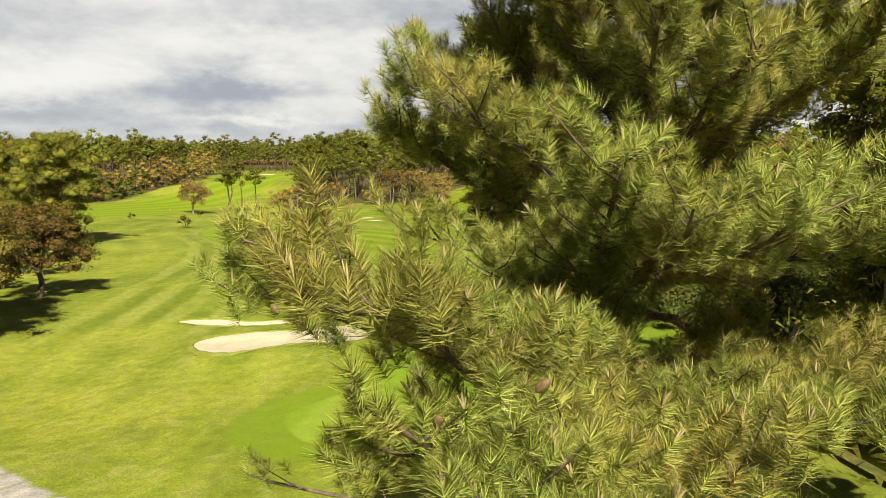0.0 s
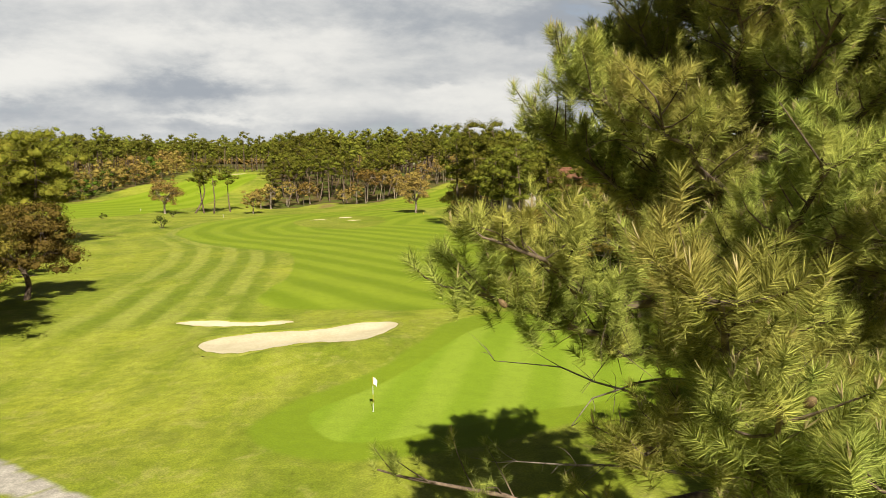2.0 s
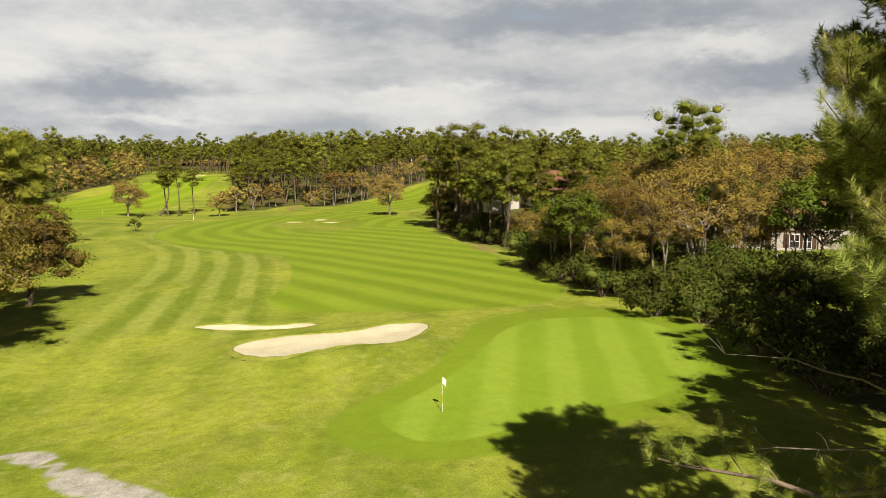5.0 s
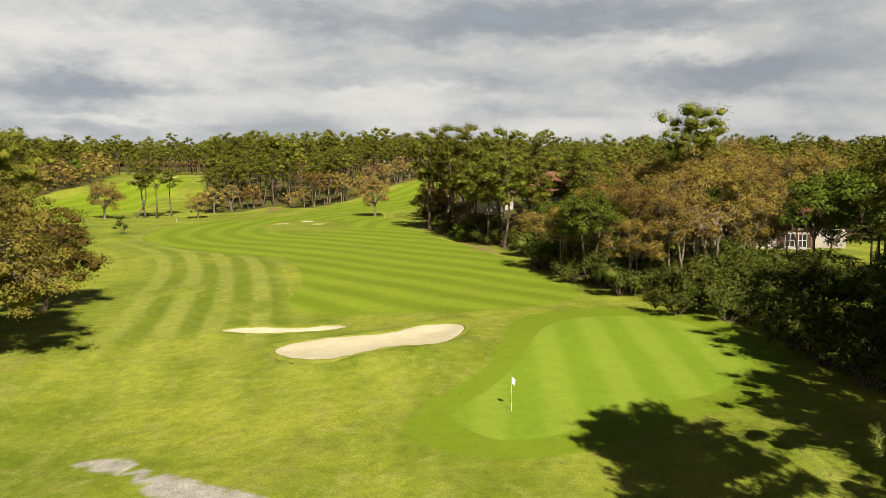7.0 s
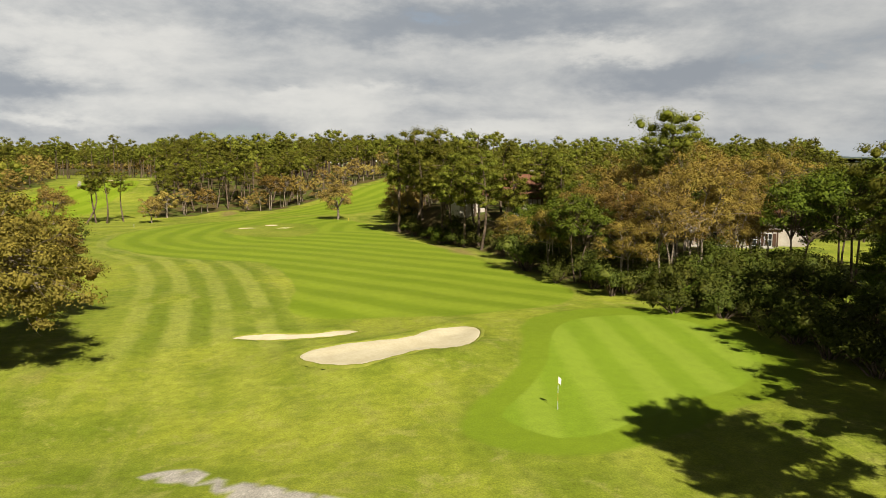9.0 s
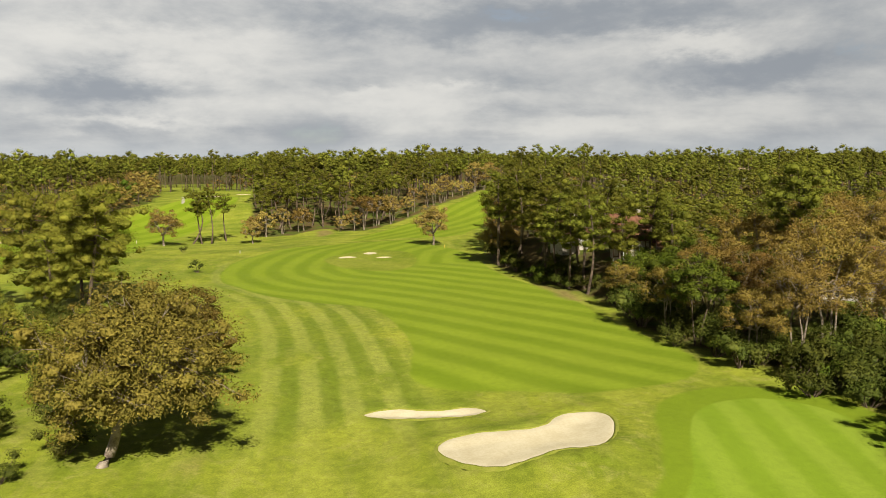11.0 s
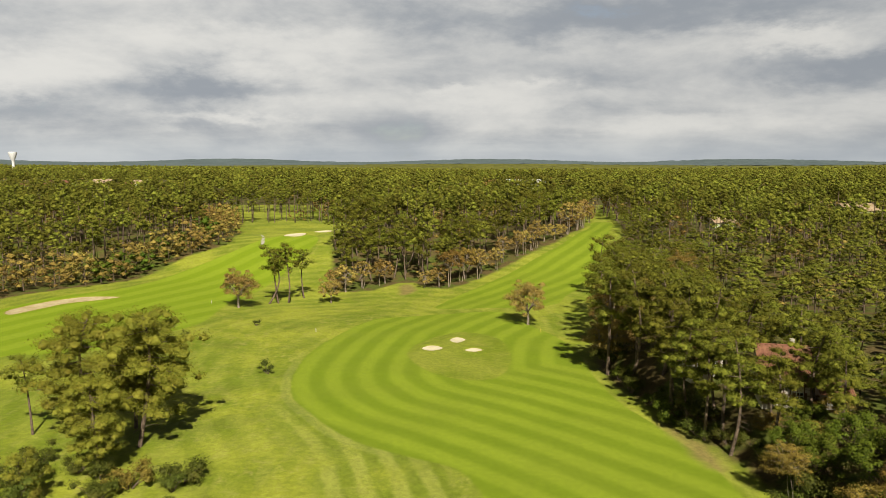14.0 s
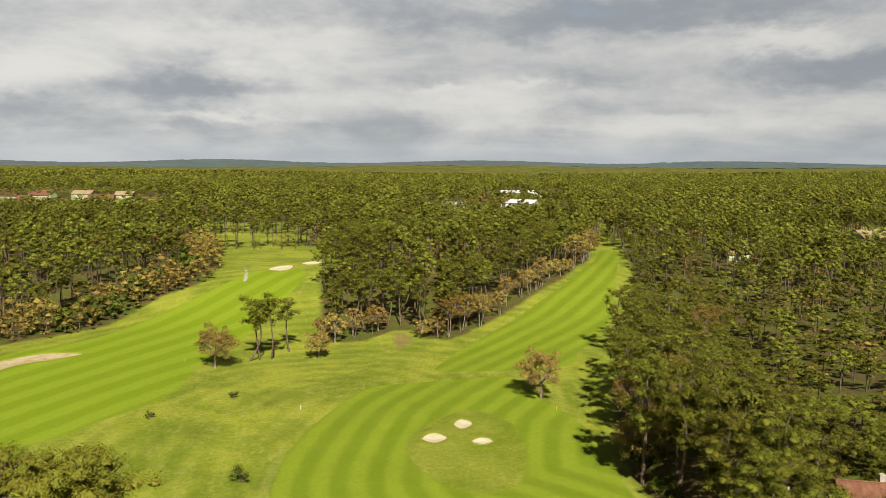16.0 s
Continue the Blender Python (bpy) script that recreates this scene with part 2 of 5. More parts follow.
def grass_material():
    m, t, bsdf = material("mown_grass", 0.85, 0.12)
    pos = node(t, "ShaderNodeTexCoord").outputs["Object"]

    def field(name):
        return node(t, "ShaderNodeAttribute", attribute_name=name, attribute_type="GEOMETRY").outputs["Fac"]

    wob = calc(t, "MULTIPLY", calc(t, "SUBTRACT", grain(t, pos, 0.25, 3.0), 0.5), 0.9)
    patch = grain(t, pos, 0.055, 4.0, 0.6)
    fine = grain(t, pos, 1.1, 6.0, 0.7)
    blade = grain(t, pos, 9.0, 4.0, 0.7)
    tuft = grain(t, node(t, "ShaderNodeMapping", {"Vector": pos, "Rotation": (0, 0, 0.4), "Scale": (0.5, 0.12, 1.0)}).outputs[0], 1.0, 5.0, 0.65)

    def stripes(u, period, soft):
        wave = calc(t, "SINE", calc(t, "MULTIPLY", calc(t, "ADD", u, wob), 2 * math.pi / period))
        return ramp(t, wave, -soft, soft)

    # rough: yellowish, blotchy
    rough = mix(t, ramp(t, patch, 0.36, 0.64), (0.172, 0.225, 0.014), (0.330, 0.360, 0.034))
    rough = mix(t, calc(t, "MULTIPLY", ramp(t, tuft, 0.48, 0.66), 0.38), rough, (0.35, 0.35, 0.07))
    clod = grain(t, pos, 0.42, 6.0, 0.72, 0.6)
    rough = mix(t, calc(t, "MULTIPLY", ramp(t, clod, 0.52, 0.66), 0.36), rough, (0.44, 0.40, 0.12))
    rough = mix(t, calc(t, "MULTIPLY", ramp(t, clod, 0.46, 0.34), 0.35), rough, (0.12, 0.155, 0.012))
    rough = mix(t, calc(t, "MULTIPLY", ramp(t, grain(t, pos, 0.09, 3.0, 0.5, 0.4), 0.58, 0.72), 0.45), rough, (0.15, 0.165, 0.025))
    # faint swirls of the last mowing over all the rough
    swirl = stripes(field("band_u"), 6.2, 0.9)
    swirl_on = ramp(t, grain(t, pos, 0.045, 3.0, 0.55, 0.6), 0.36, 0.62)
    rough = mix(t, calc(t, "MULTIPLY", swirl_on, 0.42), rough, mix(t, swirl, (0.155, 0.205, 0.014), (0.30, 0.335, 0.045)))
    # wide first-cut bands beside the fairway
    bands = stripes(field("band_u"), 4.4, 0.7)
    rough = mix(t, calc(t, "MULTIPLY", calc(t, "MULTIPLY", field("band_on"), ramp(t, grain(t, pos, 0.10, 4.0, 0.6, 0.3), 0.25, 0.6)), 0.75), rough, mix(t, bands, (0.155, 0.207, 0.015), (0.315, 0.345, 0.06)))
    # fairway with its mowing stripes
    s1 = stripes(field("stripe_u"), 6.4, 0.85)
    s1 = calc(t, "ADD", calc(t, "MULTIPLY", s1, 0.78), calc(t, "MULTIPLY", ramp(t, grain(t, pos, 0.12, 4.0, 0.6, 0.5), 0.3, 0.7), 0.22))
    fair = mix(t, s1, (0.172, 0.243, 0.010), (0.25, 0.325, 0.020))
    fair = mix(t, calc(t, "MULTIPLY", ramp(t, patch, 0.4, 0.7), 0.3), fair, (0.21, 0.26, 0.02))
    edge = calc(t, "ADD", field("fair_d"), calc(t, "MULTIPLY", wob, 0.7))
    col = mix(t, calc(t, "MULTIPLY", ramp(t, calc(t, "ABSOLUTE", calc(t, "ADD", edge, 1.1)), 1.3, 0.6), calc(t, "MULTIPLY", field("worn"), 0.35)), rough, (0.29, 0.315, 0.07))
    col = mix(t, ramp(t, edge, -0.35, 0.35), col, fair)
    col = mix(t, calc(t, "MULTIPLY", ramp(t, calc(t, "ADD", field("island_d"), wob), -1.2, 1.2), 0.75), col, mix(t, ramp(t, patch, 0.4, 0.6), (0.175, 0.225, 0.013), (0.235, 0.265, 0.030)))
    # second hole's fairway
    s2 = stripes(field("lane_u"), 8.0, 0.6)
    lane = mix(t, s2, (0.205, 0.29, 0.010), (0.25, 0.335, 0.018))
    col = mix(t, ramp(t, field("lane_d"), -0.6, 0.6), col, lane)
    # collar and putting green
    col = mix(t, ramp(t, calc(t, "ADD", field("collar_d"), wob), -0.4, 0.4), col, mix(t, patch, (0.172, 0.252, 0.011), (0.225, 0.298, 0.016)))
    s3 = stripes(field("green_u"), 4.6, 0.7)
    putt = mix(t, s3, (0.215, 0.315, 0.018), (0.262, 0.36, 0.03))
    col = mix(t, ramp(t, field("green_d"), -0.18, 0.18), col, putt)
    # bare soil and needle litter under the trees, thin grass at their edge
    litter = mix(t, fine, (0.07, 0.055, 0.018), (0.17, 0.12, 0.045))
    weed = mix(t, fine, (0.06, 0.085, 0.012), (0.14, 0.16, 0.025))
    floor = mix(t, ramp(t, grain(t, pos, 0.18, 3.0), 0.42, 0.62), litter, weed)
    wood_d = calc(t, "ADD", field("wood_d"), calc(t, "MULTIPLY", wob, 3.0))
    col = mix(t, ramp(t, wood_d, -0.5, 2.5), col, floor)
    soil = calc(t, "ADD", field("soil_d"), calc(t, "MULTIPLY", wob, 2.0))
    col = mix(t, calc(t, "MULTIPLY", ramp(t, soil, -0.8, 2.2), 0.7), col, mix(t, fine, (0.20, 0.13, 0.05), (0.32, 0.22, 0.10)))
    gravel = mix(t, fine, (0.34, 0.31, 0.26), (0.56, 0.52, 0.44))
    col = mix(t, ramp(t, calc(t, "ADD", field("path_d"), calc(t, "MULTIPLY", wob, 0.8)), -0.2, 0.25), col, gravel)
    # grain of the sward, closer where it is mown
    mown = calc(t, "MAXIMUM", calc(t, "MAXIMUM", ramp(t, edge, -0.35, 0.35), ramp(t, field("lane_d"), -0.6, 0.6)), ramp(t, field("collar_d"), -0.4, 0.4))
    grainy = mix(t, ramp(t, fine, 0.25, 0.75), (0.8, 0.8, 0.8), (1.18, 1.18, 1.18))
    col = mix(t, calc(t, "SUBTRACT", 1.0, calc(t, "MULTIPLY", mown, 0.6)), col, grainy, "MULTIPLY")
    bladed = mix(t, ramp(t, blade, 0.25, 0.75), (0.72, 0.72, 0.72), (1.26, 1.26, 1.26))
    col = mix(t, calc(t, "SUBTRACT", 1.0, calc(t, "MULTIPLY", mown, 0.5)), col, bladed, "MULTIPLY")
    col = node(t, "ShaderNodeHueSaturation", {"Saturation": 1.0, "Value": 0.66, "Color": col}).outputs[0]
    t.links.new(col, bsdf.inputs["Base Color"])
    bump(t, bsdf, calc(t, "ADD", blade, calc(t, "MULTIPLY", fine, 2.0)), 0.35, 0.06)
    return m


GRASS = grass_material()

# ---- plan of the course ----


def smoothstep(a, b, x):
    u = np.clip((x - a) / (b - a), 0, 1)
    return u * u * (3 - 2 * u)


def hump(x, y, cx, cy, r, h):
    return h * np.exp(-((x - cx) ** 2 + (y - cy) ** 2) / (r * r))


def bank(x, y):
    """Rise of the ground into the wood right of the hole."""
    px, py = np.broadcast_arrays(np.atleast_1d(np.asarray(x, float)), np.atleast_1d(np.asarray(y, float)))
    out, near = np.zeros(px.shape), (px > 2) & (px < 320) & (py > 45) & (py < 260)
    if near.any():
        a, b = px[near], py[near]
        out[near] = smoothstep(1.0, 12.0, inside(a, b, WOOD_RIGHT)) * (2.0 + 3.8 * smoothstep(108, 128, b)) * smoothstep(50, 76, b) * (1 - smoothstep(180, 250, b)) * (1 - smoothstep(120, 300, a))
    return out.reshape(np.shape(x))


def land(x, y):
    """Height of the land before the bunkers are dug."""
    z = 0.2 + hump(x, y, -33, 50, 14, -1.3) + hump(x, y, -21, 73, 12, -1.1) + hump(x, y, -62, 262, 38, -3.2) + hump(x, y, 0, 60, 10, 0.6) + hump(x, y, -16, 59, 9, 0.95)
    z = z + smoothstep(285, 360, y) * (1 - smoothstep(85, 170, x)) * 9.5 + hump(x, y, 20, 305, 30, 3.0) + hump(x, y, 260, 400, 150, 9.0)
    raised = hump(x, y, -380, 790, 130, 6.0) + hump(x, y, 45, 665, 60, 4.0) + hump(x, y, 95, 885, 70, 5.0) + hump(x, y, 216, 430, 40, 5.0)
    z = z + bank(x, y)
    far = smoothstep(450, 900, np.hypot(x, y))
    return z * (1 - far) + far * (9.0 + 5.0 * np.sin(x * 0.0021 + 1.0) * np.cos(y * 0.0017)) + raised + 32.0 * smoothstep(3500, 4700, y + 0.10 * x) * (0.7 + 0.3 * np.sin(x * 0.0037))


def curve(points, closed=False, steps=6):
    """A smooth line through the points."""
    p = np.array(points, float)
    n = len(p)
    out = []
    for i in range(n if closed else n - 1):
        if closed:
            a, b, c, d = (p[(i + k) % n] for k in (-1, 0, 1, 2))
        else:
            a, b, c, d = p[max(i - 1, 0)], p[i], p[i + 1], p[min(i + 2, n - 1)]
        for s in np.arange(steps) / steps:
            out.append(0.5 * (2 * b + (c - a) * s + (2 * a - 5 * b + 4 * c - d) * s * s + (3 * b - a - 3 * c + d) * s ** 3))
    if not closed:
        out.append(p[-1])
    return np.array(out)


def to_line(px, py, line, closed):
    """Distance to a line, and the side: positive to its right (outside of a closed anticlockwise line)."""
    best, side = np.full(px.shape, 1e9), np.ones(px.shape)
    n = len(line)
    for i in range(n if closed else n - 1):
        (ax, ay), (bx, by) = line[i], line[(i + 1) % n]
        dx, dy = bx - ax, by - ay
        k = np.clip(((px - ax) * dx + (py - ay) * dy) / (dx * dx + dy * dy + 1e-9), 0, 1)
        ex, ey = px - ax - k * dx, py - ay - k * dy
        d = ex * ex + ey * ey
        closer = d < best
        best = np.where(closer, d, best)
        side = np.where(closer, np.sign(dy * ex - dx * ey), side)
    return np.sqrt(best), side


def inside(px, py, line):
    """Signed distance, positive inside the closed line."""
    d, _ = to_line(px, py, line, True)
    hit = np.zeros(px.shape, bool)
    n = len(line)
    for i in range(n):
        (ax, ay), (bx, by) = line[i], line[(i + 1) % n]
        cross = ((ay > py) != (by > py)) & (px < (bx - ax) * (py - ay) / (by - ay + 1e-12) + ax)
        hit ^= cross
    return np.where(hit, d, -d)


def depth_at(x, y, line):
    """Signed distance of one point, positive inside the closed line."""
    best, within = 1e18, False
    ax, ay = line[-1][0], line[-1][1]
    for bx, by in line:
        dx, dy = bx - ax, by - ay
        k = ((x - ax) * dx + (y - ay) * dy) / (dx * dx + dy * dy + 1e-9)
        k = 0.0 if k < 0 else 1.0 if k > 1 else k
        ex, ey = x - ax - k * dx, y - ay - k * dy
        best = min(best, ex * ex + ey * ey)
        if (ay > y) != (by > y) and x < (bx - ax) * (y - ay) / (by - ay) + ax:
            within = not within
        ax, ay = bx, by
    return math.sqrt(best) if within else -math.sqrt(best)


FAIRWAY = curve([(-2, 73), (-12, 77), (-21, 82), (-20, 96), (-21.5, 112), (-24.5, 123), (-31, 128), (-40, 134), (-48, 145), (-54, 157), (-56, 173), (-54.5, 191),
                 (-48.5, 212), (-42, 226), (-34, 228), (-20, 230), (-6, 230), (-1, 212), (4, 198), (5.5, 182), (5, 164), (6, 150), (9, 138), (11.5, 124), (11.5, 108), (13, 95), (14, 84), (9, 76)], True)
ISLAND = curve([(-33, 186), (-27, 200), (-19, 206), (-11, 198), (-10, 182), (-14, 168), (-22, 166), (-29, 173)], True)
UPPER = curve([(-23, 238), (-22, 250), (-8, 274), (9, 297), (28, 325), (52, 372), (61, 402), (70, 398), (62, 368), (52, 338), (40, 300), (30, 275), (18, 255), (8, 238)], True)
GUIDE = curve([(25, 62), (10, 80), (-8, 104), (-28, 127), (-48, 146), (-56, 171), (-50, 208), (-40, 229), (-24, 252), (-4, 277), (16, 302), (45, 352), (66, 402)])
BAND = curve([(-33, 50), (-34, 80), (-35, 92), (-37.5, 113), (-43, 134), (-53, 153), (-61, 172), (-62, 195), (-54, 222)])
GREEN = curve([(-9.8, 42.6), (-8, 45), (-3, 51.5), (0.6, 59), (5, 65.5), (12, 68.5), (17, 65), (18, 58), (15.5, 50), (10, 44.5), (3.8, 42), (-2, 39.6), (-5, 38.2), (-8, 38.6)], True)
COLLAR = curve([(-13, 40.5), (-11, 45), (-5.5, 51.5), (-2.6, 58), (2, 68), (11, 72.5), (20, 68.5), (21, 58), (18, 48.5), (12, 42), (5, 39.5), (-1, 36.8), (-6, 35.6), (-11, 37)], True)
LANE = curve([(-160, 190), (-112, 188), (-98, 203), (-90, 222), (-91, 250), (-86, 280), (-80, 315), (-75, 342), (-80, 356), (-96, 352), (-108, 328), (-122, 300), (-133, 272), (-150, 250)], True)
PATH = curve([(-31.5, 41.2), (-28.6, 41.3), (-26.5, 38.6), (-22, 34.8), (-18, 31.8), (-10, 26.5), (-12, 24.5), (-19, 30.3), (-25, 34.2), (-28, 38.3)], True)
FAR_PATH = curve([(-99, 338), (-97.8, 339), (-99.7, 350), (-103, 360), (-104, 361), (-101, 350)], True)
SOIL = curve([(10, 124), (13, 121), (14, 130), (11, 141), (8.5, 142), (9.5, 132)], True)
SOIL_2 = curve([(-38, 283), (-33, 284), (-31, 274), (-33, 268), (-37, 267), (-38, 274)], True)
SOIL_3 = curve([(-45, 74), (-42, 76), (-41, 70), (-40, 62), (-42, 57), (-43.5, 60), (-43, 67)], True)
BUNKERS = [
    ("wide_bunker", curve([(-21.5, 60.2), (-20.6, 62.6), (-17.5, 63.6), (-13.6, 62.9), (-11, 63.9), (-9.2, 66.3), (-6.6, 67.0), (-4.6, 65.6), (-4.9, 62.4), (-6.8, 58.6), (-9, 57.4), (-11.8, 57.2), (-14.8, 55.8), (-17.4, 55.3), (-20.0, 57.0)], True)),
    ("back_bunker", curve([(-27.4, 72.6), (-24.2, 74.2), (-19.8, 73.0), (-16.6, 73.0), (-15, 71.0), (-16.9, 70.0), (-19.8, 70.6), (-23, 71.0), (-25.8, 71.4)], True)),
    ("small_bunker", curve([(-30, 189.9), (-27.4, 192.6), (-24.8, 189.8), (-27.5, 187.2)], True)),
    ("small_bunker", curve([(-23, 197.4), (-21.2, 200.3), (-19, 197.7), (-21.3, 194.4)], True)),
    ("small_bunker", curve([(-20, 187.9), (-17.6, 189.8), (-15.7, 187.8), (-18, 186.1)], True)),
    ("long_bunker", curve([(-150, 236), (-146.5, 247), (-142, 253.5), (-136, 257.6), (-126.5, 257.2), (-131, 251.5), (-138, 246), (-142, 238), (-146, 230)], True)),
    ("far_bunker", curve([(-92.2, 355), (-90, 363), (-84, 366), (-83, 357), (-86, 352.5)], True)),
    ("far_bunker", curve([(-80.5, 371), (-78.5, 377), (-73, 378), (-73, 371), (-77, 368)], True)),
]
# woods: where trees stand
WOOD_RIGHT = np.array([(19, 41), (20.5, 50), (22, 62), (23, 73), (18, 80), (15, 92), (13, 104), (15.5, 118), (13, 132), (10, 146), (7, 158), (6, 172), (9, 190), (12, 202), (18, 222), (24, 242), (31, 264), (42, 288),
                       (50, 312), (60, 345), (71, 390), (75, 420), (620, 420), (620, -20), (24, -20), (21, 25)], float)
WOOD_MID = np.array([(-61, 276), (-47, 277), (-38, 286), (-33, 286), (-28, 275), (-19, 271), (-4, 289), (9, 304), (29, 332), (50, 371), (60, 410), (66, 430), (-70, 430), (-66, 368), (-70, 345), (-66, 312)], float)
WOOD_LEFT = np.array([(-600, 225), (-168, 240), (-158, 262), (-146, 276), (-133, 291), (-125, 320), (-112, 338), (-113, 368), (-122, 385), (-125, 420), (-600, 420)], float)
RIGHT_EDGE, MID_EDGE, LEFT_EDGE = WOOD_RIGHT.tolist(), WOOD_MID.tolist(), WOOD_LEFT.tolist()

# ---- ground ----


def spaced(a, b, step, reach):
    mid = np.arange(a, b + step, step)
    out, d = [], step
    x = 0.0
    while x < reach:
        d *= 1.32
        x += d
        out.append(x)
    out = np.array(out)
    return np.concatenate([a - out[::-1], mid, mid[-1] + out])


def fast_mesh(name, verts, faces, mats=(), mat_index=None, smooth=False, fields=(), normals=None):
    """A mesh from arrays: verts (n, 3), faces (m, 3 or 4)."""
    me = bpy.data.meshes.new(name)
    v, f = np.ascontiguousarray(verts, np.float32), np.ascontiguousarray(faces, np.int32)
    k = f.shape[1]
    me.vertices.add(len(v))
    me.vertices.foreach_set("co", v.ravel())
    me.loops.add(f.size)
    me.loops.foreach_set("vertex_index", f.ravel())
    me.polygons.add(len(f))
    me.polygons.foreach_set("loop_start", np.arange(len(f), dtype=np.int32) * k)
    if mat_index is not None:
        me.polygons.foreach_set("material_index", np.ascontiguousarray(mat_index, np.int32))
    me.polygons.foreach_set("use_smooth", np.full(len(f), smooth, bool))
    for m in mats:
        me.materials.append(m)
    for key, values in dict(fields).items():
        me.attributes.new(key, "FLOAT", "POINT").data.foreach_set("value", np.ascontiguousarray(values, np.float32))
    me.update(calc_edges=True)
    if normals is not None:
        me.normals_split_custom_set_from_vertices(np.ascontiguousarray(normals, np.float32))
    return me


gx, gy = spaced(-170, 85, 1.3, 4700), spaced(14, 405, 1.3, 4700)
GX, GY = np.meshgrid(gx, gy)
X, Y = GX.ravel(), GY.ravel()
Z = land(X, Y)
Z += (0.10 * np.sin(X * 0.21 + 1.3 * np.sin(Y * 0.11)) * np.cos(Y * 0.17) + 0.05 * np.sin(X * 0.6 + Y * 0.43)) * np.clip(1 - np.abs(X + 40) / 400, 0, 1)
for _, line in BUNKERS:
    d = inside(X, Y, line)
    Z += 0.22 * np.exp(-((d + 1.0) / 1.3) ** 2) - 1.1 * smoothstep(-0.3, 1.6, d)
d1, s1 = to_line(X, Y, GUIDE, False)
d2, s2 = to_line(X, Y, BAND, False)
fair_d = np.maximum(np.minimum(inside(X, Y, FAIRWAY), -inside(X, Y, ISLAND)), inside(X, Y, UPPER))
wood_d = np.maximum.reduce([inside(X, Y, w) for w in (WOOD_RIGHT, WOOD_MID, WOOD_LEFT)])
wood_d = np.where((np.abs(X) > 600) | (Y > 560), 50.0, wood_d)
GARDEN = curve([(27, 70), (44, 95), (56, 112), (64, 112), (80, 103), (70, 84), (46, 64)], True)
wood_d = np.minimum(wood_d, -inside(X, Y, GARDEN))
fields = {
    "fair_d": fair_d,
    "stripe_u": d1 * s1,
    "band_u": d2 * s2,
    "band_on": smoothstep(-9, -3, d2 * s2) * smoothstep(15, 11, d2 * s2) * smoothstep(60, 74, Y) * smoothstep(160, 140, Y) * smoothstep(-24, -30, inside(X, Y, FAIRWAY) - 30 + 0),
    "worn": smoothstep(118, 130, Y) * smoothstep(200, 170, Y) * smoothstep(-34, -38, X),
    "island_d": inside(X, Y, ISLAND),
    "lane_d": inside(X, Y, LANE),
    "lane_u": (X + 118) * 0.80 - (Y - 240) * 0.36,
    "green_d": inside(X, Y, GREEN),
    "collar_d": inside(X, Y, COLLAR),
    "green_u": X * 0.97 - Y * 0.24,
    "path_d": np.maximum(inside(X, Y, PATH), inside(X, Y, FAR_PATH)),
    "soil_d": np.maximum.reduce([inside(X, Y, SOIL), inside(X, Y, SOIL_2), inside(X, Y, SOIL_3) - 1.0]),
    "wood_d": wood_d,
}
nx, ny = len(gx), len(gy)
ids = np.arange(nx * ny).reshape(ny, nx)
quads = np.stack([ids[:-1, :-1], ids[:-1, 1:], ids[1:, 1:], ids[1:, :-1]], -1).reshape(-1, 4)
ground = tagged(new("ground", fast_mesh("ground", np.stack([X, Y, Z], -1), quads, [GRASS], smooth=True, fields=fields)),
                "striped bright green mown golf course grass", "grass", kind="structure")


